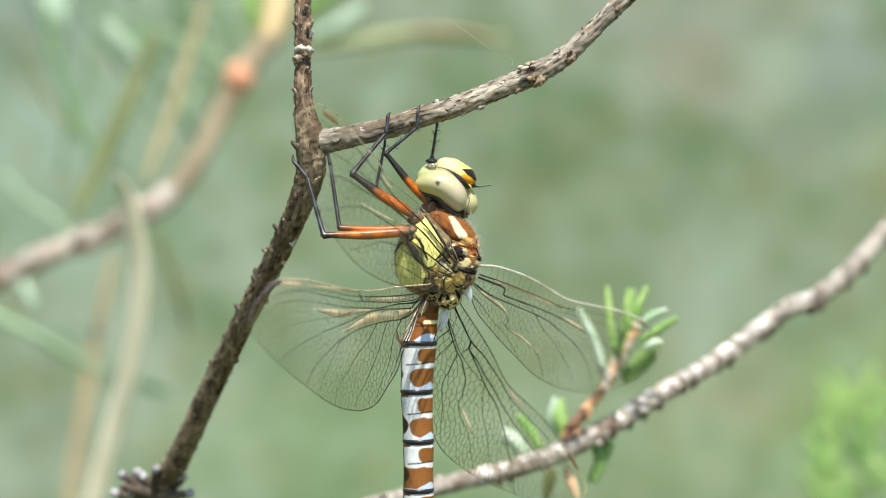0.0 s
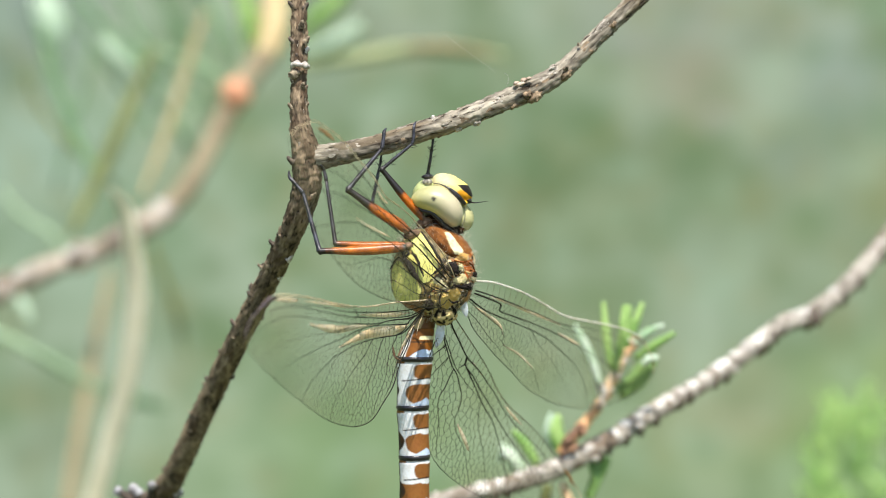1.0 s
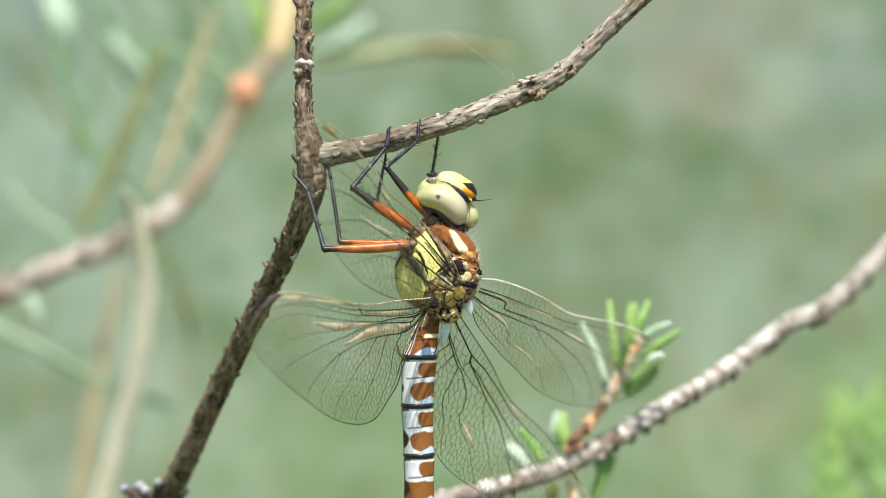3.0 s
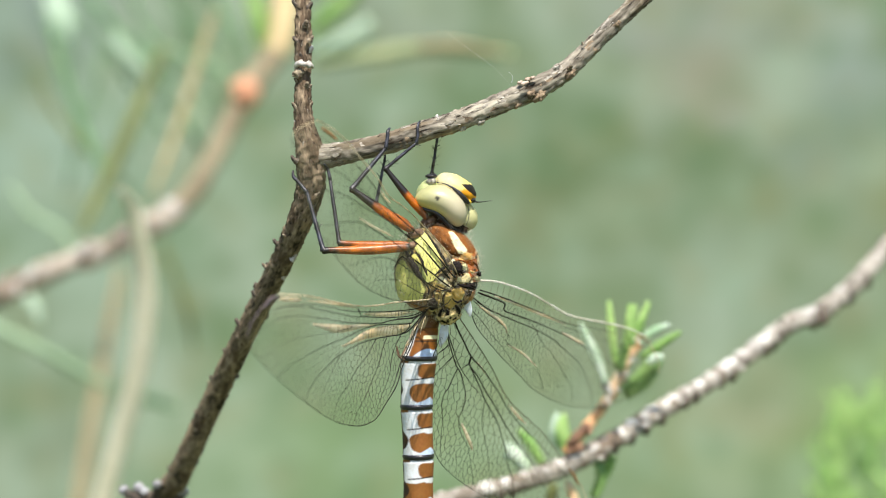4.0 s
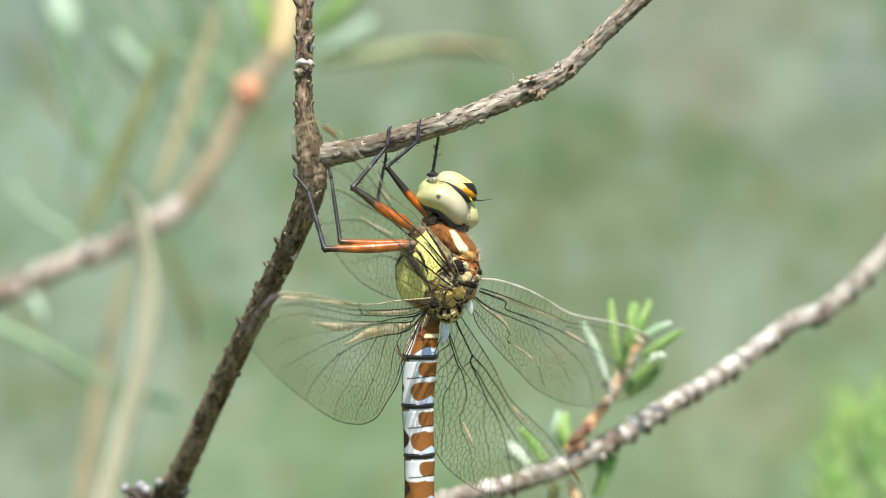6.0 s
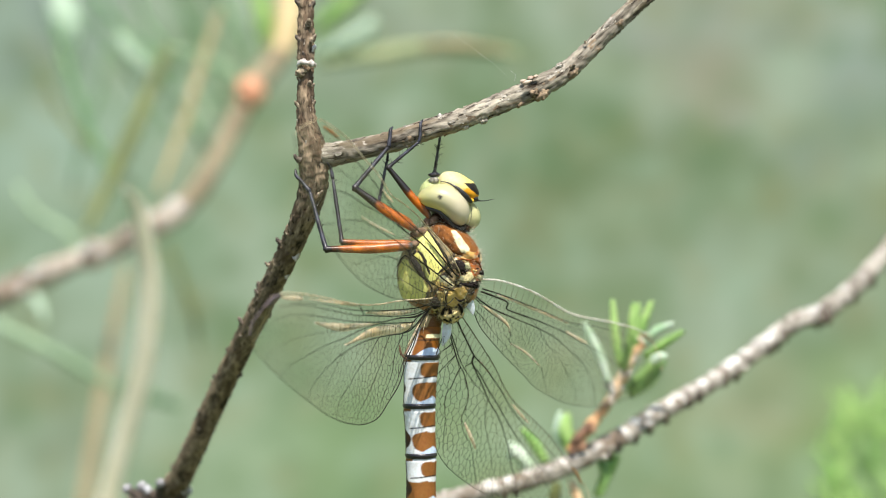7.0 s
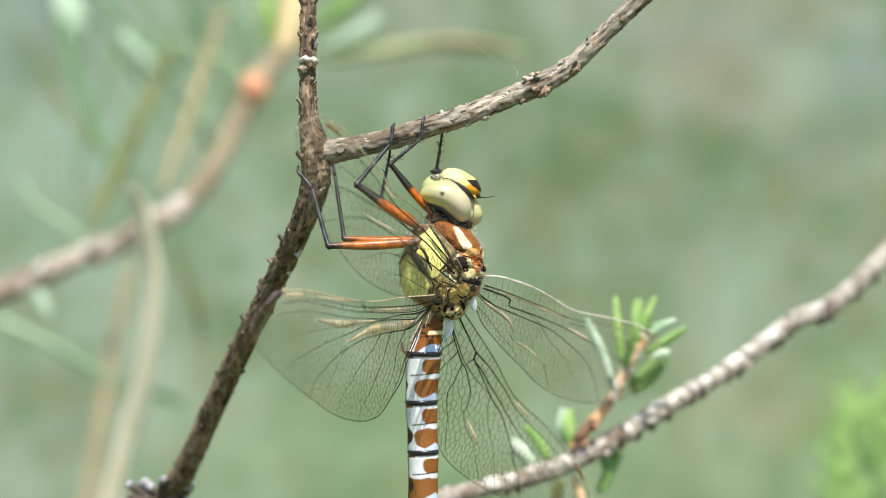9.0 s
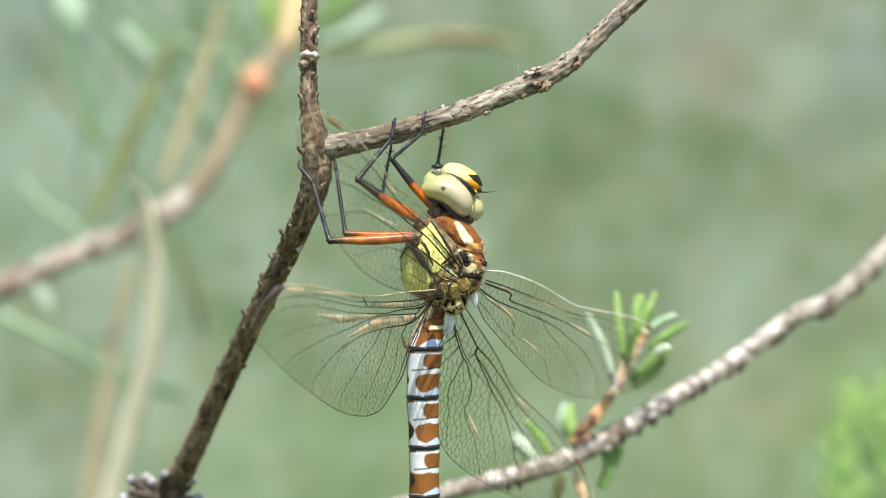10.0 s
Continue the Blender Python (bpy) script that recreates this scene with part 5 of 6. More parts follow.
FLANK_SMALL = [[(-3.93, -0.29), (-3.21, -0.57), (-2.64, -1.93), (-2.71, -3.21), (-3.36, -2.36), (-3.86, -1.36)], [(-1.14, -4.14), (-0.29, -3.79), (0.71, -4.64), (-0.14, -5.21), (-1.00, -4.93)], [(0.29, -5.50), (1.29, -5.07), (2.43, -5.21), (2.29, -6.50), (1.14, -7.36), (0.29, -7.07)], [(-0.86, -5.36), (0.00, -5.50), (0.00, -6.64), (-0.71, -6.93)]]
STRIPE = [(0.79, 2.29), (1.43, 2.21), (2.50, 0.79), (3.14, -0.07), (2.79, -0.50), (2.07, -0.43), (1.36, 0.79)]


# the small plates at the roots of the wings: tone, height over the skin, outline
FRONT_PLATES = [
    (linear(244, 232, 178), 0.030, [(2.50, -1.93), (2.93, -1.79), (3.21, -2.14), (3.07, -2.57), (2.64, -2.64), (2.43, -2.29)]),
    (linear(34, 28, 26), -0.006, [(1.36, -1.43), (2.29, -1.57), (3.07, -2.93), (2.43, -3.50), (1.50, -3.00)]),
    (linear(240, 190, 112), 0.016, [(1.93, -1.21), (3.00, -0.36), (3.86, -0.50), (3.57, -1.29), (2.79, -1.50)]),
    (linear(242, 220, 168), 0.014, [(4.36, -0.64), (4.71, -0.79), (5.14, -2.07), (5.00, -2.79), (4.71, -2.50), (4.57, -1.50)]),
    (linear(196, 108, 44), 0.0, [(3.21, -1.50), (4.29, -1.14), (4.64, -2.07), (4.43, -3.21), (3.71, -3.64), (3.29, -2.79)]),
    (linear(34, 28, 26), 0.010, [(4.29, -2.79), (5.07, -2.71), (5.07, -3.36), (4.43, -3.36)]),
    (linear(242, 228, 182), 0.030, [(4.21, -3.43), (4.79, -3.36), (4.93, -3.86), (4.43, -4.00)]),
    (linear(240, 224, 168), 0.026, [(2.43, -3.14), (3.43, -2.93), (3.86, -3.50), (3.29, -4.21), (2.43, -4.21), (1.86, -4.07), (1.86, -3.64)]),
]
BACK_PLATES = [
    (linear(34, 28, 26), 0.004, [(3.00, -4.36), (4.14, -4.07), (4.86, -4.21), (4.71, -4.93), (3.86, -5.14), (3.14, -4.93)]),
    (linear(232, 192, 112), 0.024, [(1.36, -4.93), (2.43, -4.79), (2.86, -5.50), (2.43, -6.36), (1.57, -6.07)]),
    (linear(224, 190, 110), 0.024, [(0.29, -5.79), (1.29, -5.71), (1.71, -6.64), (1.14, -7.50), (0.29, -7.21)]),
    (linear(34, 28, 26), 0.020, [(-1.79, -6.36), (-0.79, -6.29), (-0.57, -7.07), (-1.14, -7.57), (-1.71, -7.21)]),
    (linear(244, 236, 190), 0.014, [(-0.79, -3.50), (0.00, -3.50), (0.93, -4.21), (0.43, -4.64), (-0.43, -4.21)]),
    (linear(56, 44, 36), -0.008, [(1.21, -1.86), (1.64, -2.36), (-0.29, -4.00), (-0.79, -3.64)]),
    (linear(172, 150, 112), 0.006, [(0.36, -3.43), (1.29, -2.64), (1.64, -3.50), (1.14, -4.14)]),
    (linear(160, 98, 46), 0.0, [(-5.79, -6.57), (-3.50, -6.64), (-2.29, -7.43), (-2.57, -8.21), (-4.86, -7.93)]),
]
ROOT_PLATES = FRONT_PLATES + BACK_PLATES
ROOT_BOXES = [(min(p[0] for p in o), max(p[0] for p in o), min(p[1] for p in o), max(p[1] for p in o)) for _, _, o in ROOT_PLATES]


def root_plate(co):
    """The plate at the roots of the wings that a point of the trunk lies on, or nothing."""
    if co.y > 0.8:
        return None
    k = 1 + co.y / 250
    dx, dz = wobble(co, 1.6, 0.1)
    x, z = co.x / k + dx, co.z / k + dz
    for (a, b, c, d), plate in zip(ROOT_BOXES, ROOT_PLATES):
        if a < x < b and c < z < d and within(x, z, plate[2]):
            return plate
    return None


def plates(co):
    """The little knobs between the plates: which one a point is on, and how near its edge."""
    near, spots = noise.voronoi(Vector((co.x + 0.3 * noise.noise(co * 1.4), co.y * 0.6, co.z)) * 1.9)
    return spots[0], near[1] - near[0]


def rooted(co):
    """Whether a point of the trunk lies in the knobbly strip where the wings are set in."""
    return (co.x - (2.6 + (co.z + 3.0) * 0.5)) / 2.4


def between_plates(co):
    """Dark fuzzy skin with scattered pale knobs."""
    spot, edge = plates(co)
    base = blend(INK, linear(156, 128, 88), min(max(0.36 + 0.9 * noise.noise(co * 1.5) + 0.5 * noise.noise(co * 4), 0), 1))
    tones = (linear(226, 208, 150), None, linear(168, 108, 60), None, linear(214, 196, 140), None, linear(150, 124, 84), None, linear(238, 226, 186))
    tone = tones[int(abs(spot.x * 37 + spot.z * 91)) % 9]
    return blend(base, tone, min(edge / 0.25, 1)) if tone else base


def flank(co, normal):
    plate = root_plate(co)
    if plate:
        return blend(plate[0], INK, min(max(0.35 * noise.noise(co * 1.7) + 0.5 * noise.noise(co * 4.5), 0), 0.5))
    dx, dz = wobble(co, 0.9, 0.22)
    k = 1 + co.y / 250
    x, z = co.x / k + dx, co.z / k + dz
    if co.y < 2.5:
        if within(x, z, FLANK_FRONT):
            return blend(GREEN, YELLOW, min(max((x + 4.5) / 5, 0), 1) * 0.3)
        if within(x, z, FLANK_BACK):
            return blend(GREEN, YELLOW, 0.25)
        for small in FLANK_SMALL:
            if within(x, z, small):
                return blend(GREEN, YELLOW, 0.4) if z > -4.2 else linear(226, 192, 116)
    strip = rooted(co)
    if abs(strip) < 1 and z < 1.0:
        return between_plates(co)
    if z < -6.3 and x < -2:
        return blend(DEEP_BROWN, RUST, max(0, 0.4 + 0.5 * noise.noise(co * 1.1)))
    if strip >= 1:
        return blend(RUST, linear(222, 170, 104), min(max(0.4 + 0.8 * noise.noise(co * 0.9), 0), 1))
    if co.y > 2.5:
        return blend(GREEN, BROWN, 0.5)
    return blend(linear(52, 42, 32), linear(168, 146, 92), min(max(0.45 + 0.9 * noise.noise(co * 1.3), 0), 1))


def shoulder(co, normal):
    plate = root_plate(co)
    if plate:
        return blend(plate[0], RUST, min(max(0.5 * noise.noise(co * 3), 0), 0.4))
    dx, dz = wobble(co, 1.2, 0.1)
    x, z = co.x + dx, co.z + dz
    if within(x, z, STRIPE):
        return CREAM_MARK
    far = x * 0.76 - z * 0.65            # from the neck to the roots of the wings
    dusk = noise.noise(co * 1.6)
    if 3.3 < far < 3.75:
        return blend(ORANGE, CREAM_MARK, max(0, 0.35 + dusk))
    if far >= 3.75:
        return between_plates(co)
    low = (x - 1.0) * 0.65 + (z - 0.6) * 0.76        # towards the flank the brown darkens to a fuzzy seam
    return blend(linear(140, 88, 42), linear(74, 48, 28), min(max(0.4 - 0.5 * low + 0.8 * dusk, 0), 1))


def face_paint(co, normal):
    dx, dz = wobble(co, 1.5, 0.05)
    x, z = co.x + dx, co.z + dz
    if within(x, z, BROW_MARK):
        return INK
    if within(x, z, BROW_ORANGE):
        return linear(234, 164, 36)
    return blend(linear(218, 210, 164), linear(226, 208, 118), min(max((x - 0.4) / 2.6, 0), 1))


BROW_MARK = [(2.43, 8.21), (3.86, 8.21), (4.71, 7.14), (4.21, 6.71), (3.57, 7.14), (3.00, 7.64)]
BROW_ORANGE = [(2.71, 7.64), (3.57, 7.36), (4.14, 7.00), (4.71, 6.50), (3.71, 5.79), (2.21, 6.86)]
EYE_MIDDLE, EYE_LONG, EYE_ACROSS = Vector((0.07, -1.4, 5.61)), Vector((0.85, 0, -0.53)), Vector((0.53, 0, 0.85))


def eye_paint(co, normal):
    q = co - EYE_MIDDLE
    s = q.dot(EYE_LONG)
    base = blend(linear(176, 174, 124), linear(190, 180, 152), min(max((s + 2.6) / 4.2, 0), 1))
    base = blend(base, linear(208, 204, 128), min(max(-q.dot(EYE_ACROSS) - 0.3, 0), 1) * min(max(1.4 - s, 0), 1))
    spot = (co.x - SPOT[0]) ** 2 + (co.z - SPOT[1]) ** 2 * 0.7
    if spot < 0.09 and co.y < 0:
        return blend(INK, base, min(spot / 0.09, 1) ** 2)
    return base


SPOT = (-0.57, 6.36)


def head(body):
    def bean(u):
        # full ends, and a hollow on the side towards the neck
        x = math.copysign(abs(u.x) ** 0.8, u.x)
        return Vector((x, u.y, u.z * (1 + 0.1 * u.x * u.x) + 0.5 * (0.5 - x * x) + (0.12 * x if x < 0 else 0)))
    skull = part("head", blob((0.43, 0.9, 5.38), (EYE_LONG, (0, -1, 0), EYE_ACROSS), (3.2, 2.4, 2.2), 16, 22), BLACK, body, "black back of the head")
    part("eye", blob(EYE_MIDDLE, (EYE_LONG, (0, -1, 0), EYE_ACROSS), (3.5, 2.5, 1.9), 76, 90, bean), EYE, skull, "pale greenish-cream compound eye with a dark spot", eye_paint)
    part("eye", blob((2.1, 1.3, 4.45), (EYE_LONG, (0, -1, 0), EYE_ACROSS), (2.62, 2.5, 2.0), 40, 50), EYE, skull, "pale green compound eye",
         lambda co, n: linear(196, 192, 140))
    part("face", blob((1.72, 0.4, 7.73), ((0.9, 0, -0.43), (0, -1, 0), (0.43, 0, 0.9)), (2.8, 2.4, 1.62), 110, 130,
                      lambda u: Vector((math.copysign(abs(u.x) ** 0.85, u.x), u.y, u.z * (1 - 0.12 * u.x) + 0.06 * noise.noise(u * 2)))), CHITIN, skull, "yellow face with a black mark on the brow", face_paint)
    part("cheek", blob((-1.78, 0.3, 7.55), ((0.7, 0, 0.7), (0, -1, 0), (-0.7, 0, 0.7)), (1.75, 2.0, 1.2), 18, 22), CHITIN, skull, "", lambda co, n: linear(186, 196, 138))
    part("lip", blob((-1.35, -1.3, 8.60), ((1, 0, 0.1), (0, -1, 0), (-0.1, 0, 1)), (0.62, 0.5, 0.44), 24, 30, lambda u: u * (1 + 0.15 * noise.noise(u * 3))), CHITIN, skull, "whitish lip",
         lambda co, n: blend(linear(178, 174, 160), linear(92, 86, 76), min(max(0.3 + noise.noise(co * 3), 0), 1)))
    part("jaw", blob((-1.35, -1.2, 9.24), ((1, 0, 0.05), (0, -1, 0), (-0.05, 0, 1)), (0.74, 0.65, 0.3), 14, 20, lambda u: u * (1 + 0.25 * noise.noise(u * 3))), BLACK, skull, "black jaw")
    part("brow", blob((3.79, 0, 6.29), ((0.8, 0, -0.5), (0, -1, 0), (0.5, 0, 0.8)), (0.5, 0.8, 0.42), 10, 12), BLACK, skull)
    part("brow_knob", blob((3.35, -0.9, 6.05), ((0.8, 0, -0.5), (0, -1, 0), (0.5, 0, 0.8)), (0.4, 0.4, 0.28), 10, 12), CHITIN, skull, "", lambda co, n: linear(226, 190, 60))
    part("eye_rim", rod([(-0.71, -1.7, 8.44), (0.42, -2.3, 8.21), (1.56, -2.5, 7.57), (2.55, -2.3, 6.65), (3.34, -1.4, 5.82)], [0.03, 0.07, 0.18, 0.32, 0.24], sides=8), BLACK, skull)
    part("eye_rim", rod([(-3.27, -0.9, 6.33), (-2.84, -1.6, 5.54), (-1.91, -2.2, 4.96), (-0.92, -2.5, 4.74), (-0.07, -2.5, 4.03), (0.92, -2.2, 2.97), (1.99, -1.6, 2.34)], [0.08, 0.17, 0.24, 0.28, 0.3, 0.24, 0.14], sides=8), BLACK, skull)
    part("eye_rim", rod([(3.27, -1, 5.48), (3.41, -1.3, 4.33), (3.05, -1.5, 3.12), (2.56, -1.2, 2.35)], [0.03, 0.03, 0.03, 0.025], sides=8), BLACK, skull)
    part("antenna", rod([(3.86, 0, 6.07), (4.85, -0.4, 5.99), (6.27, -0.8, 6.19)], [0.13, 0.06, 0.025], sides=6, steps=5), BLACK, skull)
    return skull



def thorax(body):
    def swollen(u):
        q = Vector((u.x * (1 - 0.10 * u.z), u.y, u.z)) * (1 + 0.03 * noise.noise(u * 3.5))
        co = Vector((q.x * 5.25 - 0.64, 0.3 - q.y * 4.7, q.z * 6.2 - 2.64))
        lift = 0.0
        plate = root_plate(co)
        if plate:
            lift = plate[1] + 0.012 * noise.noise(co * 2.2)
        elif abs(rooted(co)) < 1 and co.z < 1.0:
            spot, edge = plates(co)
            lift = 0.05 * min(edge / 0.3, 1) - 0.04 + 0.012 * noise.noise(co * 3)
        else:
            inner = 0.0
            for lobe in (FLANK_FRONT, FLANK_BACK):
                if within(co.x, co.z, lobe):
                    inner = 0.03
            lift = inner
        q *= 1 + lift
        end = max(0.0, (-u.z - 0.5) / 0.5)       # narrows towards the abdomen
        return Vector((q.x * (1 - 0.42 * end * end) + 0.14 * end * end, q.y, q.z))
    trunk = part("thorax", blob((-0.64, 0.3, -2.65), ((1, 0, 0), (0, -1, 0), (0, 0, 1)), (5.25, 4.7, 6.2), 200, 250, swollen), CHITIN, body,
                 "green-yellow flank with black seams", flank)
    part("shoulder", blob((1.15, 0.5, 0.36), ((0.76, 0, -0.65), (0, -1, 0), (0.65, 0, 0.76)), (4.2, 4.5, 2.25), 70, 90,
                          lambda u: u * (1 + 0.04 * noise.noise(u * 4))), FUZZ, trunk, "rust-brown back with a cream stripe", shoulder)
    part("neck", blob((0.79, 0.3, 3.29), ((1, 0, -0.4), (0, -1, 0), (0.4, 0, 1)), (2.6, 2.2, 1.1), 20, 26, lambda u: u * (1 + 0.25 * noise.noise(u * 4))), FUZZ, trunk, "",
         lambda co, n: blend(INK, RUST, max(0, 0.05 + 0.6 * noise.noise(co * 1.8))))
    part("rear_plate", blob((0.75, -0.6, -8.2), ((1, 0, 0.15), (0, -1, 0), (-0.15, 0, 1)), (1.6, 2.1, 1.3), 60, 70, lambda u: u * (1 + 0.16 * noise.noise(u * 2.5) + 0.1 * noise.noise(u * 6))), FUZZ, trunk, "black and cream plate before the abdomen",
         lambda co, n: blend(INK, linear(226, 204, 146), min(max(4.0 * noise.noise(co * 2.3 + Vector((3.1, 0, 0.4))) + 0.85, 0), 1)))
    rng = random.Random(77)
    # ridges at the roots of the wings
    for points, size, tone in (
            ([(1.12, -4.5, -1.61), (2.03, -4.5, -2.17), (2.67, -4.3, -3.16)], 0.16, INK), ([(1.97, -4.3, -1.26), (2.81, -4, -1.48), (3.52, -3.3, -1.34)], 0.09, linear(150, 84, 40)),
            ([(1.96, -4.5, -4.35), (2.81, -4.2, -4.56), (3.95, -3.2, -4.72), (4.83, -1.6, -4.19)], 0.2, INK), ([(-1.54, -4.7, -6.24), (-1.12, -4.5, -6.94), (-1.26, -4.2, -7.51)], 0.3, INK),
            ([(-0.56, -4.9, -4.55), (0.42, -4.8, -4.97), (1.26, -4.5, -5.26)], 0.1, linear(56, 42, 32)), ([(0.56, -3, -7.55), (0.92, -2.4, -8.28), (1.14, -1.6, -8.73)], 0.2, INK),
            ([(0.00, -3.3, -7.40), (-0.28, -2.4, -8.14), (0.00, -1.6, -8.59)], 0.18, INK), ([(1.69, -3.1, -6.98), (2.19, -2.2, -7.72), (1.99, -1.4, -8.17)], 0.16, INK),
            ([(3.81, -2.9, -1.48), (4.39, -1.9, -2.06), (4.70, -1, -2.92)], 0.09, linear(120, 70, 38)), ([(1.26, -4.4, -6.10), (1.83, -4, -6.54), (2.53, -3.6, -6.41)], 0.12, INK),
            ([(0.42, -4.8, -5.25), (0.14, -4.7, -6.10), (0.28, -4.1, -7.24)], 0.12, linear(70, 52, 40))):
        part("wing_root_ridge", rod(points, [size * 0.5, size, size * 0.5], sides=10, steps=7, rough=0.1, grain=2.6), FUZZ, trunk, "",
             lambda co, n: blend(tone, INK, min(max(0.1 + 0.8 * noise.noise(co * 2.4), 0), 1)))
    # small knobs crowd the roots of the wings
    for _ in range(46):
        u = rng.uniform(-0.9, 0.9)
        z = rng.uniform(-9.0, -1.0)
        x = 2.6 + (z + 3.0) * 0.5 + u * 2.3
        q = 1 - ((x + 0.64) / 5.2) ** 2 - ((z + 2.64) / 6.2) ** 2
        if q < 0.02 or (z < -6.4 and x < -0.5):
            continue
        y = 0.42 - 4.7 * math.sqrt(q)
        tone = rng.choice((linear(236, 222, 178), linear(232, 206, 140), INK, linear(206, 178, 112), linear(66, 46, 34), linear(150, 112, 70)))
        a = rng.uniform(0, 3.1)
        seedling = Vector((x, z, a))
        part("wing_root_knob", blob((x, y, z), ((math.cos(a), 0, math.sin(a)), (0, -1, 0), (-math.sin(a), 0, math.cos(a))), (rng.uniform(0.14, 0.42), rng.uniform(0.12, 0.24), rng.uniform(0.08, 0.15)), 8, 11,
                                    lambda u: u * (1 + 0.7 * noise.noise(u * 2.5 + seedling))), FUZZ, trunk, "", lambda co, n: tone)
    for place, sizes in (((-1.25, -5.15, -6.75), (0.62, 0.55, 0.58)), ((1.96, -4.7, -2.45), (0.5, 0.35, 0.62)), ((4.62, -1, -3.06), (0.34, 0.4, 0.3)), ((3.66, -3.4, -4.58), (0.5, 0.4, 0.3))):
        seedling = Vector(place)
        part("wing_hinge", blob(place, ((1, 0, -0.5), (0, -1, 0), (0.5, 0, 1)), sizes, 16, 20, lambda u: u * (1 + 0.55 * noise.noise(u * 2.2 + seedling))), FUZZ, trunk, "black hinge of a wing", lambda co, n: linear(36, 30, 27))
    for pts, r in (([(-3.87, -3.9, 0.21), (-4.36, -3.7, -0.21), (-4.22, -4, -0.77), (-3.72, -4.3, -0.56), (-3.79, -4.2, 0.00)], 0.24), ([(-4.22, -3.8, -0.77), (-3.72, -4.35, -1.75), (-3.02, -4.55, -2.88), (-2.52, -4.85, -3.71)], 0.62),
                   ([(-3.23, -4.3, -0.35), (-2.59, -4.65, -1.19), (-2.24, -4.85, -2.17), (-1.82, -4.95, -3.29)], 0.24), ([(-2.11, -4.3, 2.32), (-0.91, -4.95, 0.63), (0.28, -5.1, -1.33), (0.98, -4.9, -2.73)], 0.26),
                   ([(-2.52, -5.1, -3.71), (-1.68, -5.1, -4.83), (-1.82, -4.9, -6.09)], 0.18), ([(-0.84, -5.2, -3.15), (0.00, -5.1, -2.45), (0.84, -4.9, -1.89)], 0.28), ([(-6.05, -0.8, -2.35), (-5.15, -3, -0.99), (-4.36, -3.9, -1.20)], 0.18)):
        part("seam", rod(pts, [r * 0.3] + [r * 0.62] * (len(pts) - 2) + [r * 0.3], sides=10, steps=7, rough=0.1, grain=2.0), FUZZ, trunk, "", lambda co, n: linear(40, 35, 34))
    for place, sizes in (((-3.95, -2.9, 0.49), (1.0, 0.6, 0.45)), ((-3.32, -2.4, 1.98), (1.1, 0.7, 0.55)), ((-1.71, -1.2, 3.48), (1.1, 0.7, 0.6))):
        part("hip", blob(place, ((1, 0, 0.3), (0, -1, 0), (-0.3, 0, 1)), sizes, 14, 18, lambda u: u * (1 + 0.15 * noise.noise(u * 3))), FUZZ, trunk, "",
             lambda co, n: blend(linear(150, 122, 100), linear(74, 60, 52), min(max(0.4 + noise.noise(co * 1.6), 0), 1)))
    # fine hairs
    bm = bmesh.new()
    for _ in range(3200):
        u = Vector((rng.gauss(0, 1), -abs(rng.gauss(0, 1)) * 0.7, rng.gauss(0, 1))).normalized()
        p = Vector((u.x * 5.2 - 0.64, u.y * 4.65 + 0.3, u.z * 6.15 - 2.64))
        if rng.random() < 0.1:
            p = Vector((rng.uniform(-0.8, 3.8), rng.uniform(-2.6, 0.5), rng.uniform(2.0, 4.0)))
        tip = p + (u + Vector((rng.uniform(-.4, .4), rng.uniform(-.4, .4), rng.uniform(-.4, .4)))) * rng.uniform(0.4, 1.2)
        side = (tip - p).orthogonal().normalized() * 0.013
        b = [bm.verts.new(p + side), bm.verts.new(p - side * 0.5 + side.orthogonal() * 0.8), bm.verts.new(p - side * 0.5 - side.orthogonal() * 0.8), bm.verts.new(tip)]
        for f in ((0, 1, 3), (1, 2, 3), (2, 0, 3)):
            bm.faces.new([b[k] for k in f])
    part("hair", bm, HAIR, trunk, "fine pale hairs", kind="stuff")
    return trunk


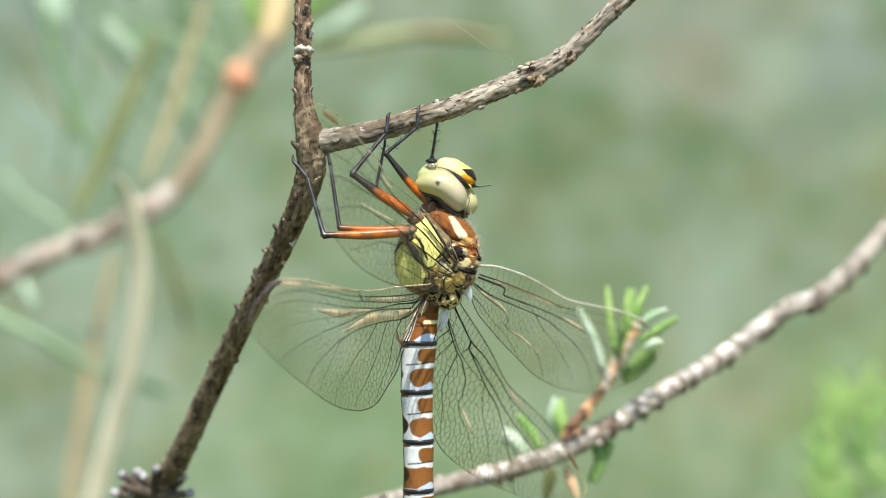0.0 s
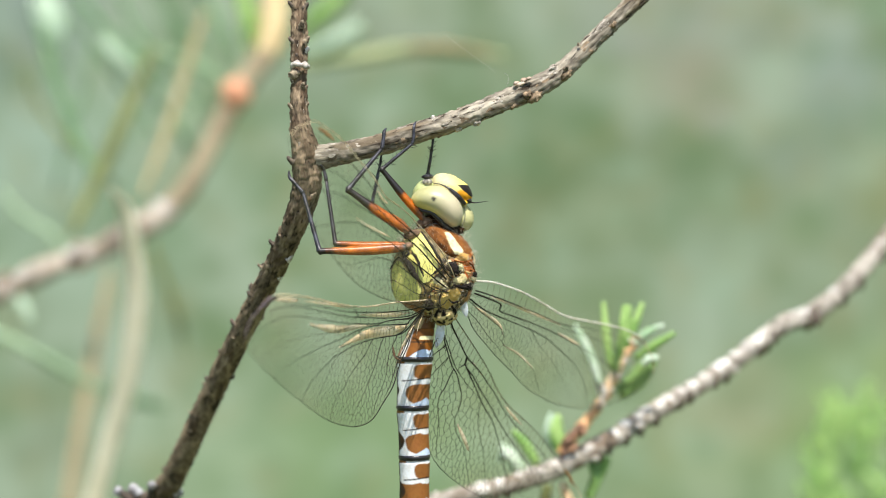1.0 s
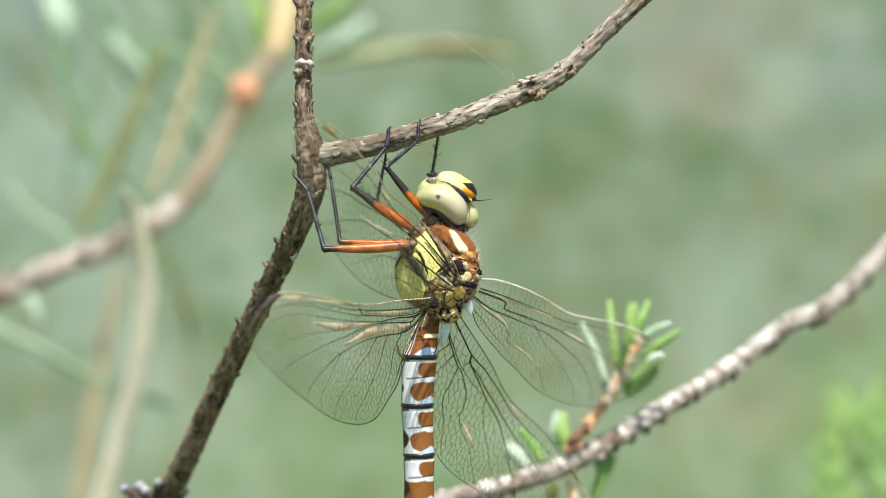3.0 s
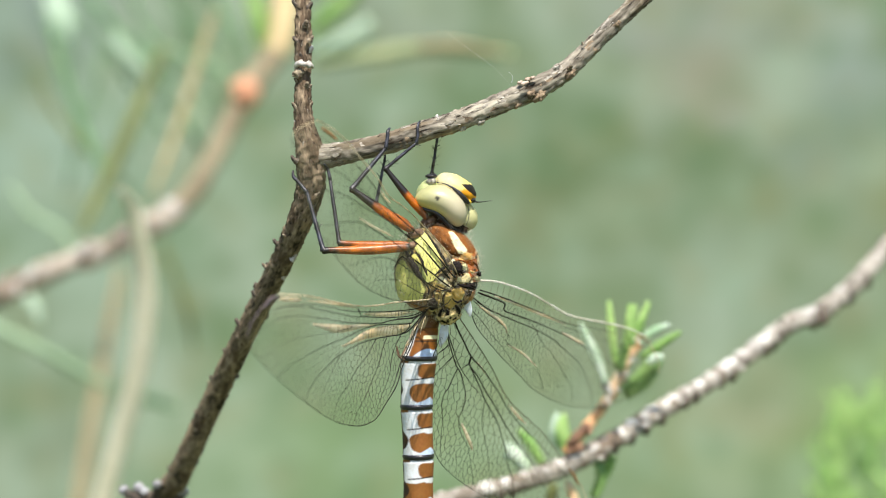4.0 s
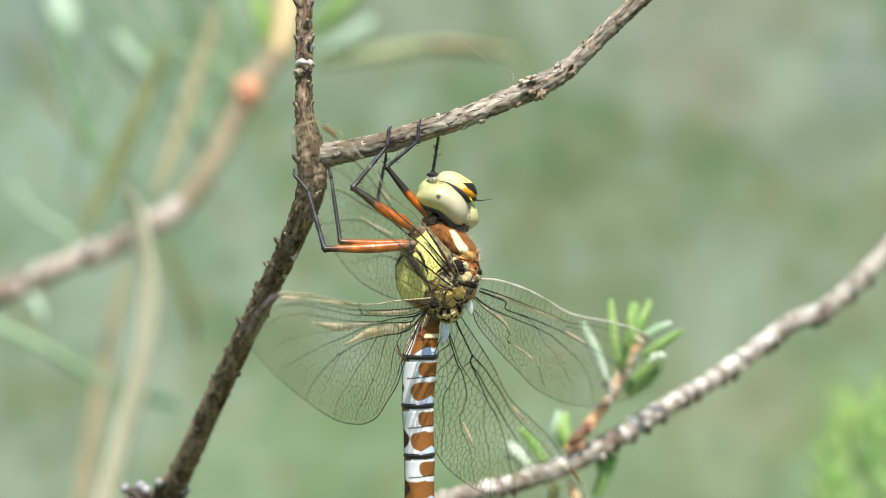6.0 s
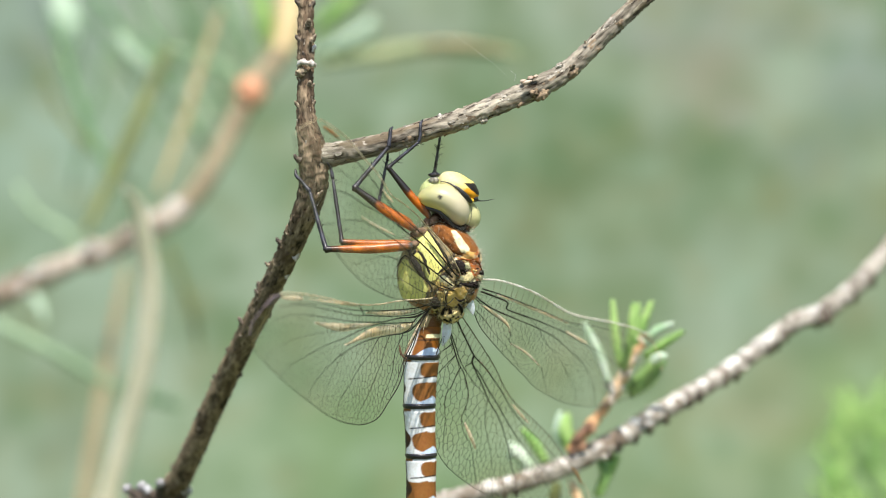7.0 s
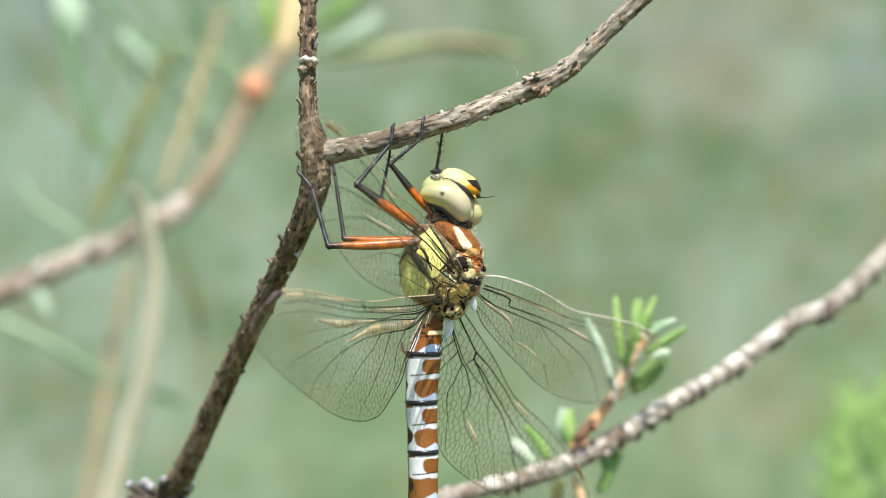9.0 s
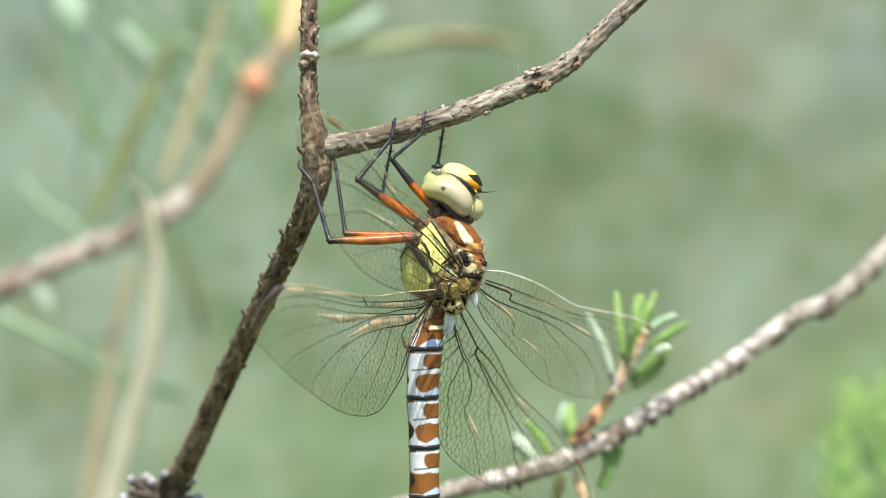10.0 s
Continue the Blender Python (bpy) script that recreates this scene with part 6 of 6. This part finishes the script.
def leg(body, joints, seed, thick=1.0, dark_from=0.55):
    """A leg: an orange thigh that darkens to the knee, a black spiny shin and a clawed foot."""
    rng = random.Random(seed)
    hip, knee, ankle, *foot = [Vector(j) for j in joints]
    r = 0.52 * thick
    mid = (hip + knee) / 2 + Vector((0, -0.1, -0.12))

    def tint(co, n):
        t = (co - hip).dot(knee - hip) / (knee - hip).length_squared + 0.12 * noise.noise(co * 1.4)
        near = blend(blend(linear(208, 112, 12), linear(132, 70, 16), min(max(0.38 + 0.9 * noise.noise(co * 1.1), 0), 0.85)), linear(92, 74, 64), max(0, 1 - t * 5) * 0.95)
        return blend(near, INK, min(max((t - dark_from) / 0.16, 0), 1))

    bm = rod([hip, hip.lerp(knee, 0.15), mid, hip.lerp(knee, 0.9), knee, knee + (knee - hip).normalized() * 0.25], [r * 0.8, r * 1.12, r * 1.14, r * 0.74, r * 0.82, r * 0.3], sides=14, steps=10)
    thigh = part("leg", bm, SHIN, body, "leg with orange thigh and black shin", tint)
    dark = lambda co, n: blend(linear(30, 28, 33), linear(78, 80, 96), min(max(0.25 + 0.9 * noise.noise(co * 1.2), 0), 1))
    bm = rod([knee, knee.lerp(ankle, 0.12), knee.lerp(ankle, 0.5), ankle], [r * 0.74, r * 0.54, r * 0.5, r * 0.4], sides=12, steps=8, rough=0.025, grain=3.0)
    part("shin", bm, SHIN, thigh, "", dark)
    bm = bmesh.new()
    for k in range(26):
        t = rng.uniform(0.08, 0.98)
        p = knee.lerp(ankle, t)
        out = Vector((rng.uniform(-1, 1), rng.uniform(-0.6, 0.4), rng.uniform(-1, 1)))
        out = (out - (ankle - knee).normalized() * out.dot((ankle - knee).normalized())).normalized() * 0.8 + (ankle - knee).normalized() * 0.6
        tube(bm, [p, p + out * rng.uniform(0.6, 1.05)], [0.05, 0.012], sides=4, steps=1)
    part("spine_row", bm, BLACK, thigh)
    if foot:
        part("foot", rod([ankle] + foot, [r * 0.5] + [r * 0.42] * (len(foot) - 1) + [r * 0.2], sides=8, steps=6), SHIN, thigh, "", dark)
    return thigh


SEGMENTS = [  # top, its radius; foot, its radius
    ((-1.14, 0.4, -7.66), 1.3, (-2.07, 0.4, -9.94), 1.62, "first"),
    ((-2.07, 0.4, -9.94), 1.66, (-3.00, 0.3, -13.66), 2.35, "second"),
    ((-3.00, 0.3, -14.02), 2.36, (-3.22, 0.3, -19.81), 2.05, "third"),
    ((-3.22, 0.3, -20.24), 2.08, (-3.00, 0.3, -26.10), 1.98, "fourth"),
    ((-3.00, 0.3, -26.53), 2.0, (-3.00, 0.4, -32.34), 1.95, "fifth"),
    ((-3.00, 0.4, -32.70), 1.97, (-3.08, 0.6, -38.31), 1.92, "fifth"),
    ((-3.08, 0.6, -38.66), 1.93, (-3.15, 0.8, -43.93), 1.9, "fifth"),
    ((-3.15, 0.8, -44.21), 1.9, (-3.23, 1, -48.12), 1.85, "fifth"),
    ((-3.23, 1, -48.34), 1.85, (-3.23, 1.2, -51.60), 1.8, "fifth"),
    ((-3.23, 1.2, -51.75), 1.75, (-3.23, 1.4, -54.23), 1.4, "fifth"),
]
DORSAL = 37.0       # the back is turned so far towards the eye, from the right


def marking(kind, t, around, co):
    """The abdomen's marks: t from top to foot of a segment, around: degrees from the middle of the back."""
    w1, w2 = wobble(co, 0.9, 1.0)
    a, s = abs(around) + 3.5 * w1, t + 0.014 * w2
    if kind == "first":
        return blend(linear(214, 190, 140), blend(BROWN, DEEP_BROWN, 0.6), 1.0 if a < 60 else 0.3) if t > 0.4 else DEEP_BROWN
    if kind == "second":
        if s > 0.68 + 0.00012 * (a - 25) ** 2 and a < 80:
            return BLUISH
        if 0.24 < s < 0.36 and a < 52:
            return CREAM_MARK
        if a < 88:
            return blend(linear(140, 84, 16), DEEP_BROWN, 1.0 if 0.40 <= s < 0.46 else 0.35 + 0.5 * w1)
        return blend(WHITE, BROWN, 0.9 if a > 112 else 0.1)
    if abs(t - 0.40 - 0.0006 * (a - 60)) < 0.014 and a < 98:
        return INK
    if s < 0.05 or s > 0.955:
        return BROWN if a > 85 and s < .5 else WHITE
    patch = (78 if kind == "third" else 84) + 6 * w2
    if 0.06 < s < 0.395 and a < 52 * max(1 - ((s - 0.215) / 0.17) ** 4, 0) ** 0.3:
        return blend(BROWN, RUST, 0.4 + 0.6 * w1)
    if kind == "third" and s > 0.80 + 0.0022 * a and a < 62:
        return BLUISH
    if kind in ("fourth", "fifth") and s > 0.80 + 0.0026 * a and a < 58:
        return BLUISH
    if 0.41 < s < 0.50 and a < 22:
        return WHITE
    oval = 1 - ((s - 0.70) / 0.22) ** 2
    if oval > 0 and a < patch * oval ** 0.24:
        return blend(BROWN, RUST, 0.4 + 0.6 * w1)
    if 0.5 < s < 0.9 and a < 20:
        return blend(BROWN, RUST, 0.4 + 0.6 * w1)
    waist = 112 + 60 * (s - 0.63) ** 2 / 0.05 if kind == "third" else 90 + 30 * (s - 0.66) ** 2 / 0.04
    if a > min(waist, 124) + 5 * w1:
        return blend(INK, DEEP_BROWN, 0.3 + 0.4 * w2)
    if kind == "fifth" and s > 0.5:
        return blend(BROWN, DEEP_BROWN, 0.3 + 0.5 * w1)
    return WHITE


def abdomen(body):
    for number, (top, r0, foot, r1, kind) in enumerate(SEGMENTS):
        top, foot = Vector(top), Vector(foot)
        bm, tones = bmesh.new(), []
        rings, sides = 96, 120
        grid = []
        for i in range(rings + 1):
            t = i / rings
            r = (r0 + (r1 - r0) * t) * (1 - 0.05 * math.sin(math.pi * t)) - 0.1 * max(0, 1 - t * 14) - 0.06 * max(0, 1 - (1 - t) * 16)
            row = []
            for k in range(sides):
                a = 2 * math.pi * k / sides
                co = top.lerp(foot, t) + Vector((math.cos(a), -math.sin(a) * 0.92, 0)) * r
                row.append(bm.verts.new(co))
                around = (math.degrees(a) - DORSAL + 180) % 360 - 180
                mixed = [marking(kind, t + dt, around + da, co) for dt, da in ((0, 0), (0.011, 1.6), (-0.011, 1.6), (0.011, -1.6), (-0.011, -1.6), (0, 3), (0, -3))]
                tones.append(tuple(sum(c) / len(mixed) for c in zip(*mixed)))
            grid.append(row)
        for p, q in zip(grid, grid[1:]):
            for k in range(sides):
                bm.faces.new((p[k], p[(k + 1) % sides], q[(k + 1) % sides], q[k]))
        bm.faces.new(grid[0])
        bm.faces.new(grid[-1])
        read = iter(tones)
        seg = part("abdomen_segment", bm, CHITIN, body, "brown abdomen ring with white and bluish marks", lambda co, n: next(read))
        if number > 0:
            way = (foot - top).normalized().lerp(Vector((0.02, 0, -1)), 0.85).normalized()
            bm = bmesh.new()
            tube(bm, [foot - way * 0.22, foot - way * 0.05, foot + way * 0.12, foot + way * 0.38], [r1 * 0.99, r1 * 1.035, r1 * 1.03, r1 * 0.97], 40, 4)
            part("dark_band", bm, BLACK, seg)
    part("ear_lobe", rod([(-5.71, -0.4, -12.19), (-5.62, -0.8, -12.74), (-5.40, -1.2, -13.44), (-4.68, -1.6, -13.91)], [0.1, 0.2, 0.22, 0.16], sides=10, flat=0.6), CHITIN, body, "brown lobe beside the abdomen",
         lambda co, n: blend(DEEP_BROWN, INK, 0.3))
    for side in (-1, 1):
        part("tail_appendage", rod([(-3.23, 1.4, -53.94) if side < 0 else (-3.09, 1.4, -53.94), (-3.87, 1, -56.58) if side < 0 else (-2.59, 1.8, -56.76), (-3.66, 1, -59.31) if side < 0 else (-2.73, 1.8, -59.50)],
                                   [0.35, 0.5, 0.15], sides=8, flat=0.5), BLACK, body)


def dragonfly():
    body = thing("dragonfly", (-0.64, 0, -2.64), "brown, white and green hawker dragonfly hanging from the twig", "dragonfly")
    thorax(body)
    head(body)
    abdomen(body)
    part("wing_membranule", rod([(0.57, -0.8, -8.19), (0.36, -0.6, -9.55), (0.14, -0.4, -11.05), (-0.29, -0.2, -12.35)], [0.3, 0.5, 0.55, 0.1], sides=10, steps=6, flat=0.2, flat_way=(1, 0, 0)), CHITIN, body,
         "white flap at the wing root", lambda co, n: linear(226, 232, 240))
    part("wing_membranule", rod([(2.99, -1.2, -6.04), (3.13, -1, -6.90), (3.42, -0.8, -7.76), (3.56, -0.6, -8.48)], [0.35, 0.55, 0.4, 0.06], sides=10, steps=6, flat=0.2, flat_way=(1, 0, 0)), CHITIN, body,
         "white flap at the wing root", lambda co, n: linear(226, 232, 240))
    leg(body, [(-3.67, -3, 2.33), (-11.24, -4.2, 7.51), (-7.08, -2.2, 12.67), (-6.88, -1.9, 13.89), (-6.81, -1.7, 14.83), (-6.55, -1, 15.30)], 1, 1.05, 0.5)
    leg(body, [(-1.85, -1.6, 3.90), (-7.07, -2.6, 10.11), (-3.26, -2, 13.32), (-3.05, -1.9, 14.25), (-3.05, -1.6, 15.54), (-2.78, -0.8, 16.23)], 2, 0.85, 0.42)
    leg(body, [(-3.95, -3, 0.49), (-12.83, -3.2, 0.78), (-14.10, -0.8, 8.76), (-14.39, -0.6, 10.05), (-14.77, -1.4, 10.73)], 3, 0.95, 0.8)
    leg(body, [(-4.08, -3.6, 0.28), (-14.70, -5, -0.14), (-16.89, -2.6, 7.14), (-17.98, -2.2, 8.43), (-18.65, -1.8, 9.15), (-18.75, -1.4, 9.94)], 4, 1.05, 0.78)
    leg(body, [(-4.18, 2, 3.10), (-8.40, 1.4, 5.82), (-7.33, 1.6, 11.21), (-7.19, 1.7, 12.44)], 5, 0.8, 0.4)
    leg(body, [(-1.01, 3.2, 5.14), (-1.30, 2.6, 9.74), (-0.65, 1.5, 13.87), (-0.50, 1.6, 14.74)], 6, 0.75, 0.3)
    wing(body, FRONT_LEFT_HIND, HIND_BACK, 42, (-1.05, -4.2, -6.25), (-0.491, -0.871, 0.020), (-0.084, 0.024, -0.996), 101, "clear hind wing with dark veins, turned towards the viewer",
         [(1.2, 0.35), (4.3, 1.1), (9.7, 1.35), (17.0, 1.35), (20.5, 1.2), (25.9, 0.6), (32, 0.35), (38, 1.0)], NEAR_HIND_VEINS,
         [(0.3, [(4.5, 1.5), (7, 1.65), (9.5, 1.7), (13, 1.68), (16.6, 1.62)]), (0.3, [(13.5, 2.9, 0.1), (17.4, 3.08, 0.3), (21.6, 3.25, 0.45), (24.0, 3.1, 0.5), (28, 2.6, 0.3)]),
          (0.4, [(4.7, 2.95, 0.25), (6.4, 3.35, 0.5), (9, 3.6, 0.62), (13, 3.78, 0.65), (17, 4.35, 0.5), (21, 5.3, 0.3)]), (0.5, [(2.9, 2.9), (4.6, 4.4), (6.2, 5.6)]), (0.3, [(1.5, 1.95), (2.1, 3.0), (2.4, 4.3)]),
          (0.12, [(18.5, 0.85), (24, 0.35), (30, -0.1)]), (0.26, [(31, -0.15), (33, -0.2), (35.4, -0.25)])],
         (0.32, [(35.2, -0.45), (37.2, -0.2), (39.2, 0.7)], STIGMA_DARK), bend=1.5, edge=(0.1, 0.085), cell=(0.98, 0.54), hem=0.075, fine=0.84, strong=0.075, tip_tone=STIGMA_DARK)
    wing(body, FRONT_RIGHT_HIND, HIND_BACK_FAR, 42, (1.57, 0.5, -8.23), (0.368, 0.716, -0.594), (-0.499, -0.387, -0.775), 102, "clear hind wing trailing down behind the abdomen",
         [(0.6, 0.3), (1.6, 0.5), (4.0, 0.9), (7.2, 1.5), (11.5, 1.05), (15.7, 1.2), (19.2, 1.8), (24.3, 1.6), (29, 1.3), (38, 1.6)], FAR_HIND_VEINS,
         [(0.3, [(13.0, 8.4), (15.2, 9.0), (17.4, 9.6)]), (0.22, [(19.0, 1.2), (21, 1.2), (24, 0.9)]), (0.12, [(9, 1.2), (13, 1.0)])],
         (0.25, [(35, 0.3), (37, 0.5), (38.6, 0.9)], STIGMA), bend=-5.8, edge=(0.085, 0.05), lead_tone=VEIN_PALE, cell=(1.2, 0.66), fine=1.02, strong=0.15)
    wing(body, FRONT_RIGHT_FORE, FORE_BACK, 42, (4.71, 0, -3.50), (0.602, 0.763, -0.234), (-0.322, -0.036, -0.946), 103, "clear front wing spread away from the viewer",
         [(1.0, 1.5), (4.0, 1.4), (8.9, 1.4), (14.1, 1.5), (19.8, 1.7), (26, 1.0), (33, 0.7), (38.5, 1.4)], FAR_FORE_VEINS,
         [(0.22, [(4.0, 1.55), (8.9, 1.55), (14.1, 1.65), (19.8, 1.9)]), (0.22, [(1.4, 3.4), (3.4, 3.75), (6.2, 4.15), (8.2, 4.75), (9.0, 5.6)]), (0.14, [(9.8, 6.9), (13.7, 7.4), (17.0, 8.5)]),
          (0.2, [(20, 3.0), (25, 3.5)])],
         (0.22, [(34.5, -0.2), (36.5, 0.0), (38, 0.4)], VEIN_GOLD), bend=-2.6, edge=(0.14, 0.1), lead_tone=VEIN_SILVER, cell=(0.78, 0.54), fine=0.7, rungs=1.15, strong=0.1)
    wing(body, FRONT_LEFT_FORE, FORE_BACK, 42, (1.97, -4.2, -2.74), (-0.316, -0.849, 0.424), (-0.219, -0.369, -0.903), 104, "clear front wing raised across the legs and twig",
         [(0.6, 1.0), (1.6, 1.2), (8.4, 1.05), (16.9, 1.4), (21.4, 1.5), (26.3, 1.1), (32, 0.7), (38.5, 1.4)], NEAR_FORE_VEINS,
         [(0.11, [(19, 4.3), (22, 4.9), (26.7, 5.7)]), (0.15, [(21, 1.0), (22.5, 1.1), (24, 0.9)])],
         (0.3, [(34.2, -0.1), (36, 0.0), (38, 0.4)], STIGMA), bend=-4.2, edge=(0.07, 0.07), cell=(1.45, 0.8), fine=0.8, rungs=2.4, strong=0.11)
    return body


dragonfly()


def motions():
    pass


motions()
